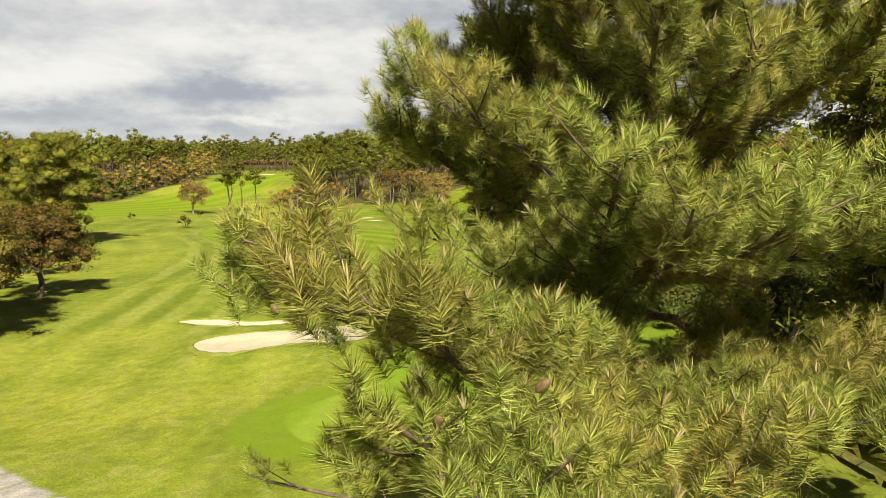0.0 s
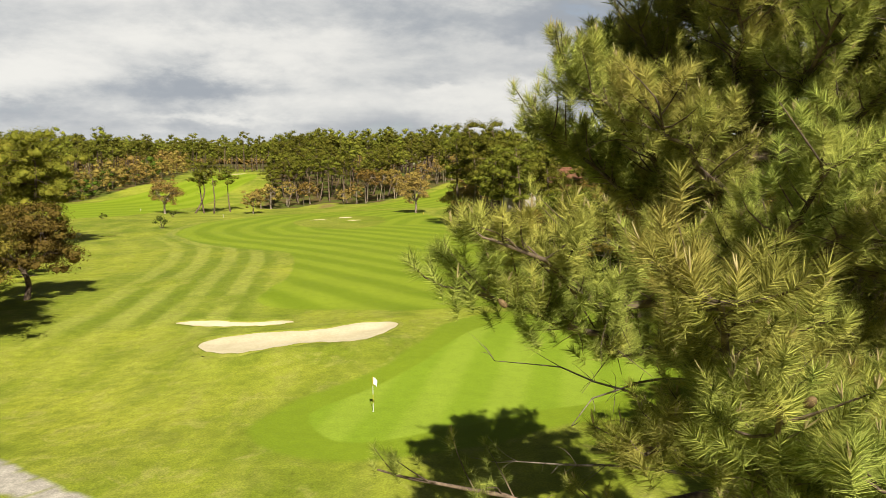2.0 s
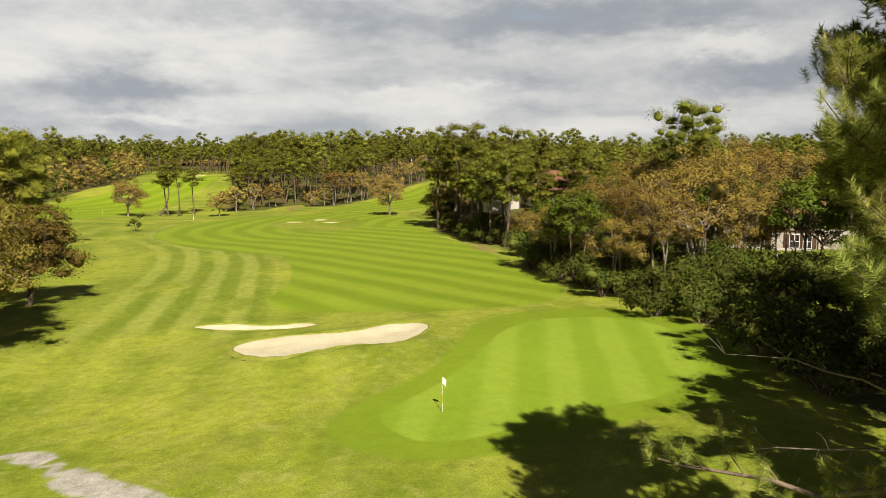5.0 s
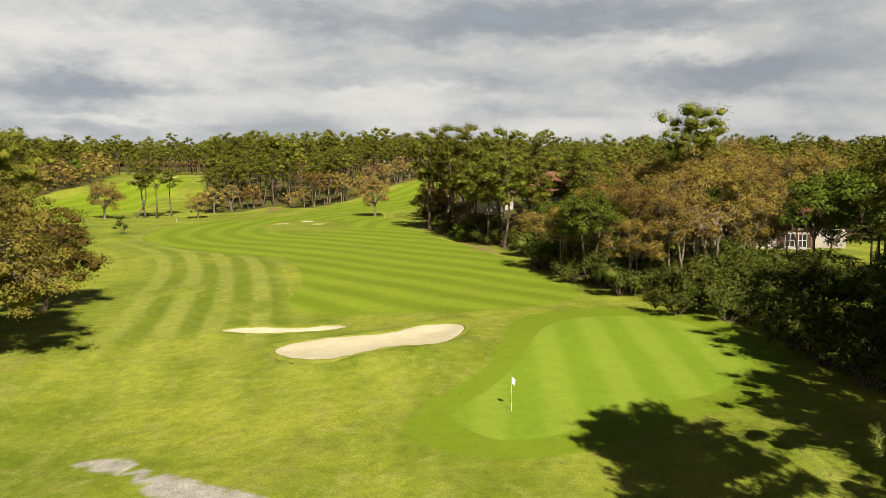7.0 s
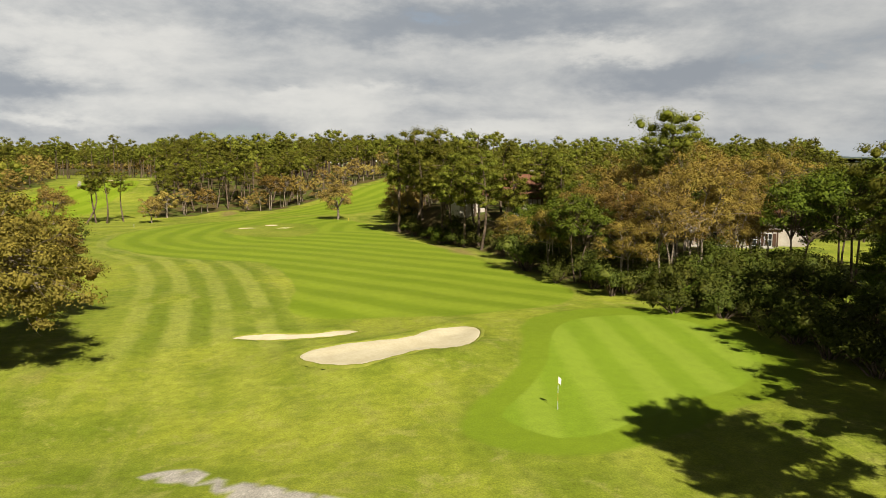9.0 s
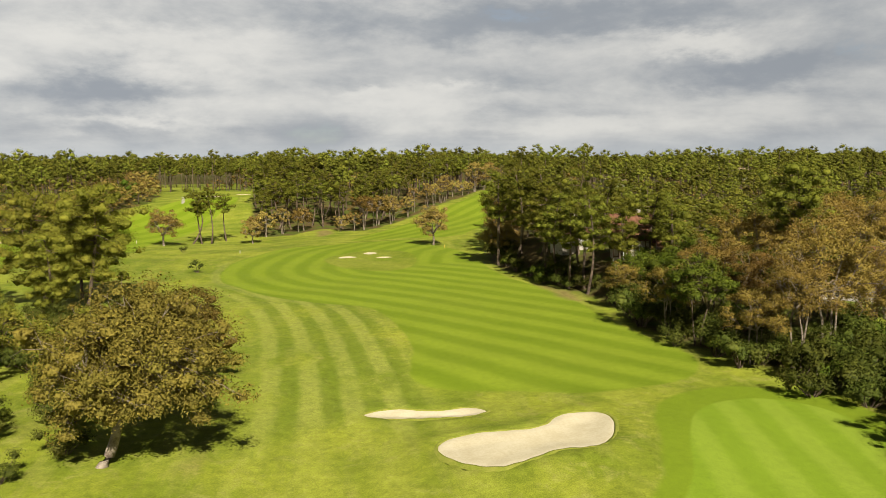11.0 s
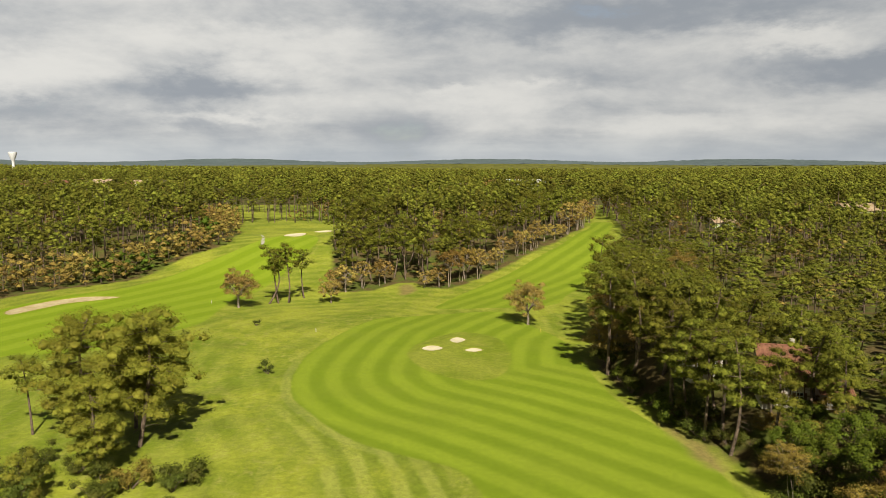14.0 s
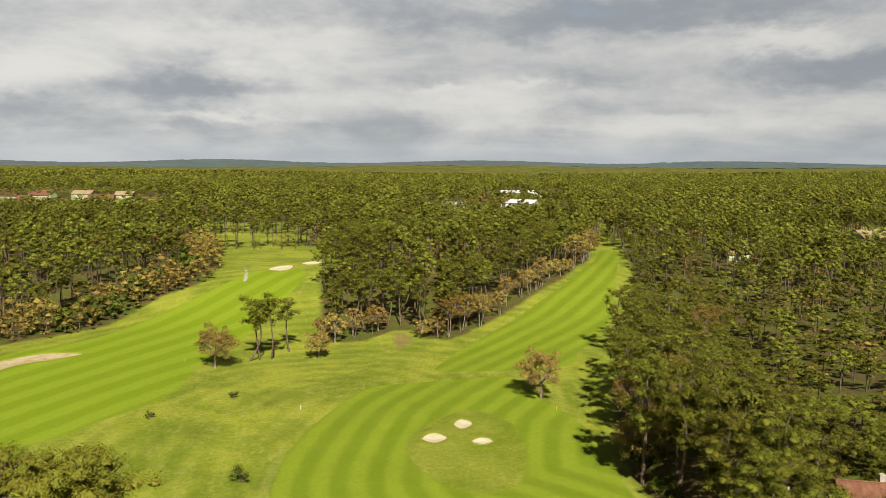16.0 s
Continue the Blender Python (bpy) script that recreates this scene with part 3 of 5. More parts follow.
def bunker(name, line):
    """Sand in a dished hollow, its rim just proud of the grass."""
    c = line.mean(0)
    rings = [1.0, 0.97, 0.9, 0.78, 0.6, 0.4, 0.2]
    verts, n = [], len(line)
    for r in rings:
        p = c + (line - c) * r
        d = np.maximum(inside(p[:, 0], p[:, 1], line), 0)
        z = land(p[:, 0], p[:, 1]) + 0.06 - 0.42 * smoothstep(0, 2.6, d) + 0.03 * np.sin(p[:, 0] * 2.1) * np.cos(p[:, 1] * 1.7)
        verts.append(np.column_stack([p, z]))
    z0 = verts[0].copy()
    z0[:, 2] -= 0.5
    verts = [z0] + verts
    faces = []
    for k in range(len(verts) - 1):
        for i in range(n):
            j = (i + 1) % n
            faces.append((k * n + i, (k + 1) * n + i, (k + 1) * n + j, k * n + j))
    me = bpy.data.meshes.new(name)
    last = len(verts) - 1
    me.from_pydata(np.concatenate(verts).tolist(), [], faces + [tuple(last * n + i for i in range(n))])
    me.materials.append(TAN_SAND if name == "long_bunker" else SAND)
    me.polygons.foreach_set("use_smooth", [True] * len(me.polygons))
    ob = new("sand", me)
    bm = bmesh.new()
    bm.from_mesh(me)
    bmesh.ops.recalc_face_normals(bm, faces=bm.faces)
    bm.to_mesh(me)
    bm.free()
    hollow = new("sand_bunker")
    hollow.location = (c[0], c[1], float(land(c[0], c[1])))
    ob.parent, ob.matrix_parent_inverse = hollow, Matrix.Translation(hollow.location).inverted()
    # turf lip round the sand
    nxt, prv = np.roll(line, -1, 0), np.roll(line, 1, 0)
    out = np.column_stack([(nxt - prv)[:, 1], -(nxt - prv)[:, 0]])
    out /= np.linalg.norm(out, axis=1)[:, None]
    if inside(*(line[:1] + 0.05 * out[:1]).T, line)[0] > 0:
        out = -out
    lip = []
    for k, (off, up) in enumerate(((-0.10, -0.10), (-0.06, 0.13), (0.16, 0.17), (0.55, -0.02))):
        p = line + out * off
        lip.append(np.column_stack([p, land(p[:, 0], p[:, 1]) + up + 0.03 * np.sin(np.arange(n) * 1.7)]))
    f = [(k * n + i, k * n + (i + 1) % n, (k + 1) * n + (i + 1) % n, (k + 1) * n + i) for k in range(3) for i in range(n)]
    edge = new("turf_lip", fast_mesh("turf_lip", np.concatenate(lip), np.array(f), [TURF], smooth=True))
    edge.parent, edge.matrix_parent_inverse = hollow, Matrix.Translation(hollow.location).inverted()
    tagged(edge, "dry turf lip of the bunker")
    return hollow


for name, line in BUNKERS:
    tagged(bunker(name, line), "pale raked sand in a golf bunker", "bunker", group="sand bunkers")

# ---- trees ----


def tube(path, radii, sides=6):
    """Vertices and quads of a tapered tube along a path."""
    path = np.asarray(path, float)
    tang = np.gradient(path, axis=0)
    tang /= np.linalg.norm(tang, axis=1)[:, None] + 1e-9
    up = np.where(np.abs(tang[:, 2:3]) > 0.9, np.array([[1.0, 0, 0]]), np.array([[0, 0, 1.0]]))
    a = np.cross(tang, up)
    a /= np.linalg.norm(a, axis=1)[:, None] + 1e-9
    b = np.cross(tang, a)
    ang = np.arange(sides) * 2 * math.pi / sides
    v = path[:, None] + np.asarray(radii)[:, None, None] * (a[:, None] * np.cos(ang)[None, :, None] + b[:, None] * np.sin(ang)[None, :, None])
    n = len(path)
    i = np.arange(n - 1)[:, None] * sides
    j = np.arange(sides)[None]
    k = (j + 1) % sides
    f = np.stack([i + j, i + k, i + sides + k, i + sides + j], -1).reshape(-1, 4)
    return v.reshape(-1, 3), f


def join(parts):
    verts, faces, base = [], [], 0
    for v, f in parts:
        verts.append(v)
        faces.append(f + base)
        base += len(v)
    return np.concatenate(verts), np.concatenate(faces)


def unit(rng, n):
    v = rng.normal(size=(n, 3))
    return v / np.linalg.norm(v, axis=1)[:, None]


def leaves(rng, centre, normal, length, width, lean=0.6, dome=None):
    """One pointed leaf (a triangle) at each centre, roughly facing normal."""
    n = len(centre)
    nrm = normal + lean * unit(rng, n)
    nrm /= np.linalg.norm(nrm, axis=1)[:, None]
    a = np.cross(nrm, unit(rng, n))
    a /= np.linalg.norm(a, axis=1)[:, None] + 1e-9
    b = np.cross(nrm, a)
    ln = (length * rng.uniform(0.6, 1.3, n))[:, None]
    wd = (width * rng.uniform(0.7, 1.3, n))[:, None]
    v = np.stack([centre - a * ln * 0.4 + b * wd * 0.5, centre - a * ln * 0.5 - b * wd * 0.5, centre + a * ln * 0.6], 1)
    out = normal / (np.linalg.norm(normal, axis=1)[:, None] + 1e-9)
    if dome is not None:
        out = 1.0 * out + 0.2 * dome
    soft = 1.0 * out + 0.28 * nrm
    soft /= np.linalg.norm(soft, axis=1)[:, None] + 1e-9
    return v.reshape(-1, 3), np.arange(3 * n).reshape(-1, 3), np.repeat(soft, 3, 0)


def rounded(levels):
    """Corners and faces of a small round form: 20 faces, or 8."""
    bm = bmesh.new()
    if levels:
        bmesh.ops.create_icosphere(bm, subdivisions=1, radius=1.0)
    else:
        bm.from_mesh(octahedron())
    v = np.array([p.co[:] for p in bm.verts])
    f = np.array([[p.index for p in q.verts] for q in bm.faces])
    bm.free()
    return v, f


def octahedron():
    me = bpy.data.meshes.new("octahedron")
    me.from_pydata([(1, 0, 0), (0, 1, 0), (-1, 0, 0), (0, -1, 0), (0, 0, 1), (0, 0, -1)], [], [(0, 1, 4), (1, 2, 4), (2, 3, 4), (3, 0, 4), (1, 0, 5), (2, 1, 5), (3, 2, 5), (0, 3, 5)])
    return me


ROUND, BLOCK = rounded(1), rounded(0)


def hearts(rng, centres, radii, share, flat, form):
    """The dense inside of each clump, an uneven solid."""
    v, f = form
    k, n = len(centres), len(v)
    uneven = rng.uniform(0.6, 1.25, (k, n, 1))
    w = np.asarray(centres)[:, None] + v[None] * uneven * np.asarray(radii)[:, None, None] * share * np.array([1, 1, flat])
    faces = f[None] + (np.arange(k) * n)[:, None, None]
    nrm = v[None] + np.array([0, 0, 0.25]) + rng.normal(0, 0.2, (k, n, 3))
    nrm /= np.linalg.norm(nrm, axis=2)[:, :, None]
    return w.reshape(-1, 3), faces.reshape(-1, 3), nrm.reshape(-1, 3)


def both_of(a, b):
    return np.concatenate([a[0], b[0]]), np.concatenate([a[1], b[1] + len(a[0])]), np.concatenate([a[2], b[2]])


def clumps(rng, centres, radii, per, length, width, flat=0.7, lean=0.6, heart=0.0, form=None):
    """Leaves scattered over the shells of clumps, round a dense heart if asked."""
    shell = shell_of(rng, centres, radii, per, length, width, flat, lean) if per else None
    if not heart:
        return shell
    core = hearts(rng, centres, radii, heart, flat, form or BLOCK)
    return both_of(shell, core) if per else core


def shell_of(rng, centres, radii, per, length, width, flat, lean):
    """Leaves scattered over the shells of clumps, shaded partly as one domed crown."""
    n = len(centres) * per
    c, r = np.repeat(centres, per, 0), np.repeat(radii, per)
    d = unit(rng, n)
    d[:, 2] = np.where(d[:, 2] < -0.35, -d[:, 2], d[:, 2])
    rr = r * rng.uniform(0.25, 1.35, n) ** 0.7
    p = c + d * rr[:, None] * np.array([1, 1, flat])
    mid = np.asarray(centres).mean(0) - np.array([0, 0, 0.3 * np.ptp(np.asarray(centres)[:, 2])])
    dome = (p - mid) / (np.linalg.norm(p - mid, axis=1)[:, None] + 1e-9)
    return leaves(rng, p, d + np.array([0, 0, 0.35]), length, width, lean, dome)


def limb(rng, a, b, sag, steps=5):
    """A bent path from a to b."""
    s = np.linspace(0, 1, steps)[:, None]
    p = np.asarray(a) * (1 - s) + np.asarray(b) * s
    bend = rng.normal(0, 0.06, 3) * np.linalg.norm(np.asarray(b) - np.asarray(a))
    bend[2] += sag
    p += bend * np.sin(s * math.pi)
    return p


def pine_meshes(seed, high=19.0, spread=3.6, depth=6.5, count=60, per=56, size=0.36, lean=0.0, leaf=None, lobe=1.0):
    """Trunk-with-limbs and crown meshes of a maritime pine: plates of foliage at the ends of bent limbs."""
    rng = np.random.default_rng(seed)
    top = np.array([lean * rng.uniform(0.5, 1), lean * rng.uniform(-0.5, 0.5), high * 0.93])
    trunk = limb(rng, (0, 0, -0.4), top, 0, 8)
    woods = [tube(trunk, np.linspace(0.30, 0.07, 8) * high / 18, 7)]
    centres, radii = [], []
    base, phase = high - depth, rng.uniform(0, 6.28)

    def on_stem(h):
        k = min(max(h / (high * 0.93), 0), 1)
        return np.array([np.interp(k, np.linspace(0, 1, 8), trunk[:, j]) for j in range(3)])

    limbs = max(9, count // 5)
    for i in range(limbs):
        u = (i + 0.5) / limbs
        h = base + depth * 0.9 * u
        ang = i * 2.399 + rng.uniform(-0.4, 0.4)
        wide = (0.55 + 1.1 * u) if u < 0.4 else math.sqrt(max(0.02, 1 - ((u - 0.4) / 0.66) ** 2))
        reach = spread * wide * (1 + 0.22 * math.sin(2 * ang + phase)) * rng.uniform(0.75, 1.08)
        start = on_stem(h - 0.16 * reach)
        tip = on_stem(h) + np.array([math.cos(ang) * reach, math.sin(ang) * reach, 0.06 * reach])
        tip[2] = h + rng.uniform(-0.2, 0.5)
        path = limb(rng, start, tip, -0.06 * reach, 5)
        woods.append(tube(path, np.linspace(0.085, 0.02, 5), 3))
        many = max(2, int(round(count / limbs * (0.55 + 0.6 * wide))))
        for m in range(many):
            k = 1.0 - 0.72 * m / many
            c = np.array([np.interp(k, np.linspace(0, 1, 5), path[:, j]) for j in range(3)])
            c = c + np.array([rng.normal(0, 0.16 * spread), rng.normal(0, 0.16 * spread), rng.uniform(0.0, 0.5)])
            centres.append(c)
            radii.append(rng.uniform(0.68, 1.25) * min(1.35, spread / 4.2) * lobe)
    for i in range(5):
        start = on_stem(base * rng.uniform(0.5, 1.0))
        ang = rng.uniform(0, 6.28)
        end = start + np.array([math.cos(ang), math.sin(ang), rng.uniform(-0.25, 0.3)]) * rng.uniform(1.0, 2.8)
        woods.append(tube(limb(rng, start, end, 0.1, 4), np.linspace(0.05, 0.012, 4), 3))
    crown = clumps(rng, np.array(centres), np.array(radii), per, size, size * 0.45, 0.78, 0.75, 0.5, ROUND if per > 100 else BLOCK)
    return fast_mesh("trunk", *join(woods), [BARK], smooth=True), fast_mesh("crown", *crown[:2], [leaf or NEEDLES], smooth=True, normals=crown[2])


def oak_meshes(seed, high=13.0, spread=6.0, count=44, per=120, size=0.36, leaf=None, bark=None, lean=0.0, stems=1, airy=1.0):
    """Trunk-with-limbs and crown meshes of a broad or many-stemmed broadleaved tree."""
    rng = np.random.default_rng(seed)
    woods, centres, radii = [], [], []
    fork = high * (0.28 if stems == 1 else 0.16)
    heads = []
    for s in range(stems):
        ang = s * 6.28 / stems + rng.uniform(-0.4, 0.4)
        out = 0.0 if stems == 1 else 0.4
        foot = np.array([out * math.cos(ang), out * math.sin(ang), -0.4])
        head = np.array([lean * 0.5 + (0 if stems == 1 else spread * 0.22 * math.cos(ang)), 0 if stems == 1 else spread * 0.22 * math.sin(ang), fork if stems == 1 else high * 0.42])
        woods.append(tube(limb(rng, foot, head, 0, 6), np.linspace(0.42 if stems == 1 else 0.15, 0.30 if stems == 1 else 0.09, 6) * high / 13, 8))
        heads.append(head)
    mid = np.array([lean, 0, high * (0.55 if stems == 1 else 0.66)])
    for i in range(count):
        d = unit(rng, 1)[0]
        if d[2] < -0.8:
            d[2] *= -0.6
        r = rng.uniform(0.3, 1.0) ** 0.5 * (1 + 0.22 * math.sin(3 * math.atan2(d[1], d[0]) + seed))
        c = mid + d * r * np.array([spread, spread, high * (0.42 if stems == 1 else 0.33)]) * rng.uniform(0.8, 1.05)
        centres.append(c)
        radii.append(rng.uniform(0.7, 1.7) * min(1.15, spread / 6.0))
    centres = np.array(centres)
    major = rng.choice(count, 9, replace=False)
    bends = []
    for i in major:
        a = heads[i % len(heads)]
        p = limb(rng, a, centres[i], rng.uniform(0.2, 0.8), 6)
        bends.append(p)
        woods.append(tube(p, np.linspace(0.20 if stems == 1 else 0.10, 0.04, 6) * high / 13, 6))
    for i in range(count):
        p = bends[int(np.argmin([np.linalg.norm(b[3] - centres[i]) for b in bends]))]
        woods.append(tube(limb(rng, p[3], centres[i], 0.2, 4), np.linspace(0.055, 0.012, 4), 4))
        for _ in range(2):
            e = centres[i] + unit(rng, 1)[0] * radii[i] * 0.95
            woods.append(tube(limb(rng, centres[i] * 0.7 + p[4] * 0.3, e, 0.1, 3), np.linspace(0.03, 0.008, 3), 3))
    crown = clumps(rng, centres, np.array(radii), per, size, size * 0.62, 0.75, 0.8, 0.0 if stems > 1 or airy > 1 else 0.42, ROUND)
    return fast_mesh("trunk", *join(woods), [bark or BARK], smooth=True), fast_mesh("crown", *crown[:2], [leaf or OAK_LEAVES], smooth=True, normals=crown[2])


def bush_meshes(seed, high=2.6, spread=2.2, count=10, per=120, size=0.3, leaf=None):
    rng = np.random.default_rng(seed)
    ang, r = rng.uniform(0, 6.28, count), spread * rng.uniform(0, 0.75, count) ** 0.7
    h = high * rng.uniform(0.25, 0.75, count)
    centres = np.column_stack([r * np.cos(ang), r * np.sin(ang), h])
    woods = [tube(limb(rng, (0.1 * c[0], 0.1 * c[1], -0.2), c, 0.1, 4), np.linspace(0.06, 0.015, 4), 4) for c in centres]
    crown = clumps(rng, centres, rng.uniform(0.6, 1.1, count) * high * 0.33, per, size, size * 0.55, 0.9, 0.8, 0.6)
    return fast_mesh("stem", *join(woods), [BARK], smooth=True), fast_mesh("crown", *crown[:2], [leaf or SHRUB_LEAVES], smooth=True, normals=crown[2])


def tree(name, meshes, x, y, turn, scale, label, category="tree", group="", sink=0.0, names=("trunk", "crown"), tall=1.0):
    """A tree at its place on the land: an Empty with its trunk and its crown."""
    foot = new(name)
    if category == "tree" and names[0] == "trunk":
        sink = sink + 0.85 * float(bank(x, y))
    foot.matrix_basis = pose(x, y, float(land(np.array(x), np.array(y))) - sink, 0, 0, turn) @ Matrix.Diagonal((scale, scale, scale * tall, 1))
    for part_name, me in zip(names, meshes):
        ob = new(part_name, me)
        ob.parent = foot
    return tagged(foot, label, category, group)


NEAR_PINES = [pine_meshes(11, 22, 4.5, 12.5, 74, 112, 0.26, 0, None, 1.15), pine_meshes(12, 21, 4.3, 11.5, 72, 112, 0.26, 1.0, None, 1.15), pine_meshes(13, 23, 4.7, 13.0, 76, 112, 0.26, -1.2, None, 1.15)]
PINES = [pine_meshes(14, 21, 4.4, 9.5, 42, 72, 0.36, 0, None, 1.3), pine_meshes(15, 20, 4.6, 8.0, 42, 72, 0.36, 1.0, None, 1.3), pine_meshes(17, 22, 4.6, 9.5, 42, 72, 0.36, -1.2, None, 1.3),
         pine_meshes(18, 19, 4.2, 10.0, 42, 72, 0.36, 0, None, 1.3), pine_meshes(19, 18, 4.4, 7.0, 40, 72, 0.36, 1.5, None, 1.3)]
YOUNG_PINES = [pine_meshes(71, 7.0, 2.1, 6.4, 32, 90, 0.27, 0.0, YOUNG_NEEDLES, 1.9), pine_meshes(72, 5.5, 1.9, 5.1, 30, 90, 0.26, 0.0, YOUNG_NEEDLES, 1.3)]
OAKS = [oak_meshes(21, 13, 7.2, 130, 210, 0.26)]
RUSSETS = [oak_meshes(31, 14, 4.8, 84, 160, 0.21, BROWN_LEAVES, PALE_BARK, 0, 3), oak_meshes(32, 12, 4.4, 78, 160, 0.21, BROWN_LEAVES, PALE_BARK, 0.6, 4),
           oak_meshes(33, 9, 4.4, 70, 150, 0.24, PALE_LEAVES, PALE_BARK, 0, 1, 2.0)]
FAR_RUSSETS = [oak_meshes(35, 13, 4.4, 34, 62, 0.44, PALE_LEAVES, PALE_BARK, 0, 3), oak_meshes(36, 11, 4.6, 34, 62, 0.44, BROWN_LEAVES, PALE_BARK, 0.6, 2), oak_meshes(37, 9, 4.2, 30, 62, 0.42, PALE_LEAVES, PALE_BARK, 0, 1)]
GREENS = [oak_meshes(41, 12, 4.6, 76, 130, 0.30, GREEN_LEAVES, BARK, 0, 2)]
BUSHES = [bush_meshes(51, 2.8, 2.4, 10, 170, 0.2), bush_meshes(52, 3.4, 2.2, 12, 170, 0.2), bush_meshes(53, 2.2, 2.0, 9, 170, 0.19, GREEN_LEAVES)]

BROWN_BUSH = bush_meshes(54, 2.6, 2.6, 12, 110, 0.26, OAK_LEAVES)
PINE = "tall maritime pine with a bare trunk and olive-green crown"
RUSSET = "russet-leaved tree with several pale crooked stems"

# left of the first green
big_oak = oak_meshes(23, 14.8, 7.6, 210, 300, 0.22, OAK_LEAVES, PALE_BARK, 3.6)
tree("oak_tree", big_oak, -49.3, 62.2, 20, 1.04, "broad cork oak with a leaning pale trunk and brownish leaves")
tree("oak_tree", OAKS[0], -47.0, 82.0, 40, 0.88, "rounded oak with brown-green leaves beside the rough")
big_pine = pine_meshes(16, 18.0, 6.2, 14.5, 150, 150, 0.26, 1.5, YOUNG_NEEDLES, 1.05)
tree("pine_tree", big_pine, -73.0, 133.0, 20, 1.22, "broad bushy pine standing between two fairways")
tree("pine_tree", big_pine, -80.0, 135.0, 140, 1.16, "broad bushy pine standing between two fairways")
tree("pine_tree", big_pine, -75.5, 125.0, 250, 0.8, "lower broad pine beside a taller one")
tree("pine_tree", big_pine, -76.5, 141.0, 70, 1.0, "broad bushy pine standing between two fairways")
tree("pine_tree", PINES[4], -92.0, 139.0, 160, 0.72, "leaning pine with a sparse flat crown")
for x, y, s, tone in ((-55, 73, 1.3, 0), (-60, 80, 1.2, 1), (-66, 76, 1.4, 0), (-58, 90, 1.2, 1), (-66, 92, 1.5, 0), (-73, 100, 1.4, 1), (-64, 104, 1.1, 0), (-76, 86, 1.6, 0), (-80, 112, 1.4, 1), (-72, 116, 1.3, 0), (-56, 60, 0.9, 0),
                      (-53, 65, 1.0, 0), (-62, 68, 1.3, 1), (-70, 108, 1.2, 2), (-84, 104, 1.5, 0), (-90, 120, 1.4, 1), (-82, 96, 1.6, 1), (-52, 80, 0.9, 1), (-78, 124, 1.1, 0), (-63, 118, 0.9, 1), (-61, 113, 0.8, 2), (-74, 122, 1.0, 1), (-85, 128, 1.2, 0)):
    tree("shrub", BUSHES[tone], x, y, x * 37 % 360, s, "bushy green shrub on the rough grass", "shrub", "shrubs by the oak", names=("stem", "crown"))
for x, y, k, s in ((-57, 84, 0, 1.0), (-62, 86, 1, 1.1), (-69, 84, 0, 1.15), (-61, 96, 0, 1.0), (-55, 88, 1, 0.8), (-70, 95, 1, 1.2), (-78, 92, 0, 1.2), (-66, 70, 0, 1.1), (-72, 78, 0, 1.2), (-58, 76, 1, 0.9), (-75, 106, 1, 1.0), (-68, 100, 1, 0.9), (-84, 86, 0, 1.3)):
    tree("young_pine", YOUNG_PINES[k], x, y, x * 57 % 360, s, "young bushy pine with needles down to the ground", "tree", "young pines by the oak")
random.seed(21)
for _ in range(60):
    x, y = random.uniform(-98, -54), random.uniform(66, 122)
    if x > -60 and y < 84 or abs(x + 66) + abs(y - 112) < 9:
        continue
    if random.random() < 0.55:
        k = random.choice((0, 0, 1, 2))
        tree("shrub", BUSHES[k], x, y, random.uniform(0, 360), random.uniform(0.8, 1.7), "bushy green shrub on the rough grass", "shrub", "shrubs by the oak", names=("stem", "crown"))
    elif random.random() < 0.7:
        tree("young_pine", random.choice(YOUNG_PINES), x, y, random.uniform(0, 360), random.uniform(0.7, 1.3), "young bushy pine with needles down to the ground", "tree", "young pines by the oak")
    else:
        tree("russet_shrub", BROWN_BUSH, x, y, random.uniform(0, 360), random.uniform(0.9, 1.8), "low russet scrub among green shrubs", "shrub", "shrubs by the oak", names=("stem", "crown"))
tree("pine_tree", NEAR_PINES[0], -80.0, 74.0, 30, 0.8, PINE)
tree("pine_tree", NEAR_PINES[1], -90.0, 92.0, 130, 0.85, PINE)
# copse and lone trees on the rough
for x, y, k, s in ((-79.0, 256.3, 0, 0.92), (-76.1, 258.1, 3, 0.98), (-73.4, 260.4, 2, 0.92), (-69.5, 268.5, 1, 0.85)):
    tree("pine_tree", PINES[k], x, y, x * 53 % 360, s, "slender pine in a small copse on the rough", "tree", "copse pines")
tree("russet_tree", RUSSETS[2], -86.3, 247.5, 10, 1.35, "small rounded russet tree on the rough")
tree("russet_tree", RUSSETS[2], -59.3, 260.3, 80, 0.95, "small russet tree beside the copse")
tree("russet_tree", RUSSETS[2], -1.4, 213.8, 150, 1.35, "half-bare russet tree standing on the fairway")
for x, y, s in ((-61.5, 171.0, 1.1), (-74.2, 217.9, 0.8), (-88.8, 203.4, 0.7)):
    tree("sapling", bush_meshes(int(60 + y), 2.9, 1.9, 7, 50, 0.26), x, y, 0, s, "small thin sapling on the rough", "sapling", "saplings", names=("stem", "crown"))

random.seed(4)
taken = []


def free(x, y, gap):
    for a, b in taken:
        if (a - x) ** 2 + (b - y) ** 2 < gap * gap:
            return False
    taken.append((x, y))
    return True


HOUSES = [(56, 109, 12), (27.0, 135.8, 6.0), (19.5, 150, 3.6), (119, 377, 9), (216, 428, 16)]
GLADE = [(22, 132), (31, 132), (21, 113), (15, 115)]
VIEW = [(24, 60), (50, 110), (72, 104), (46, 56)]


def clear_of_houses(x, y):
    return all((x - a) ** 2 + (y - b) ** 2 > r * r for a, b, r in HOUSES) and depth_at(x, y, VIEW) < 0 and depth_at(x, y, GLADE) < 0


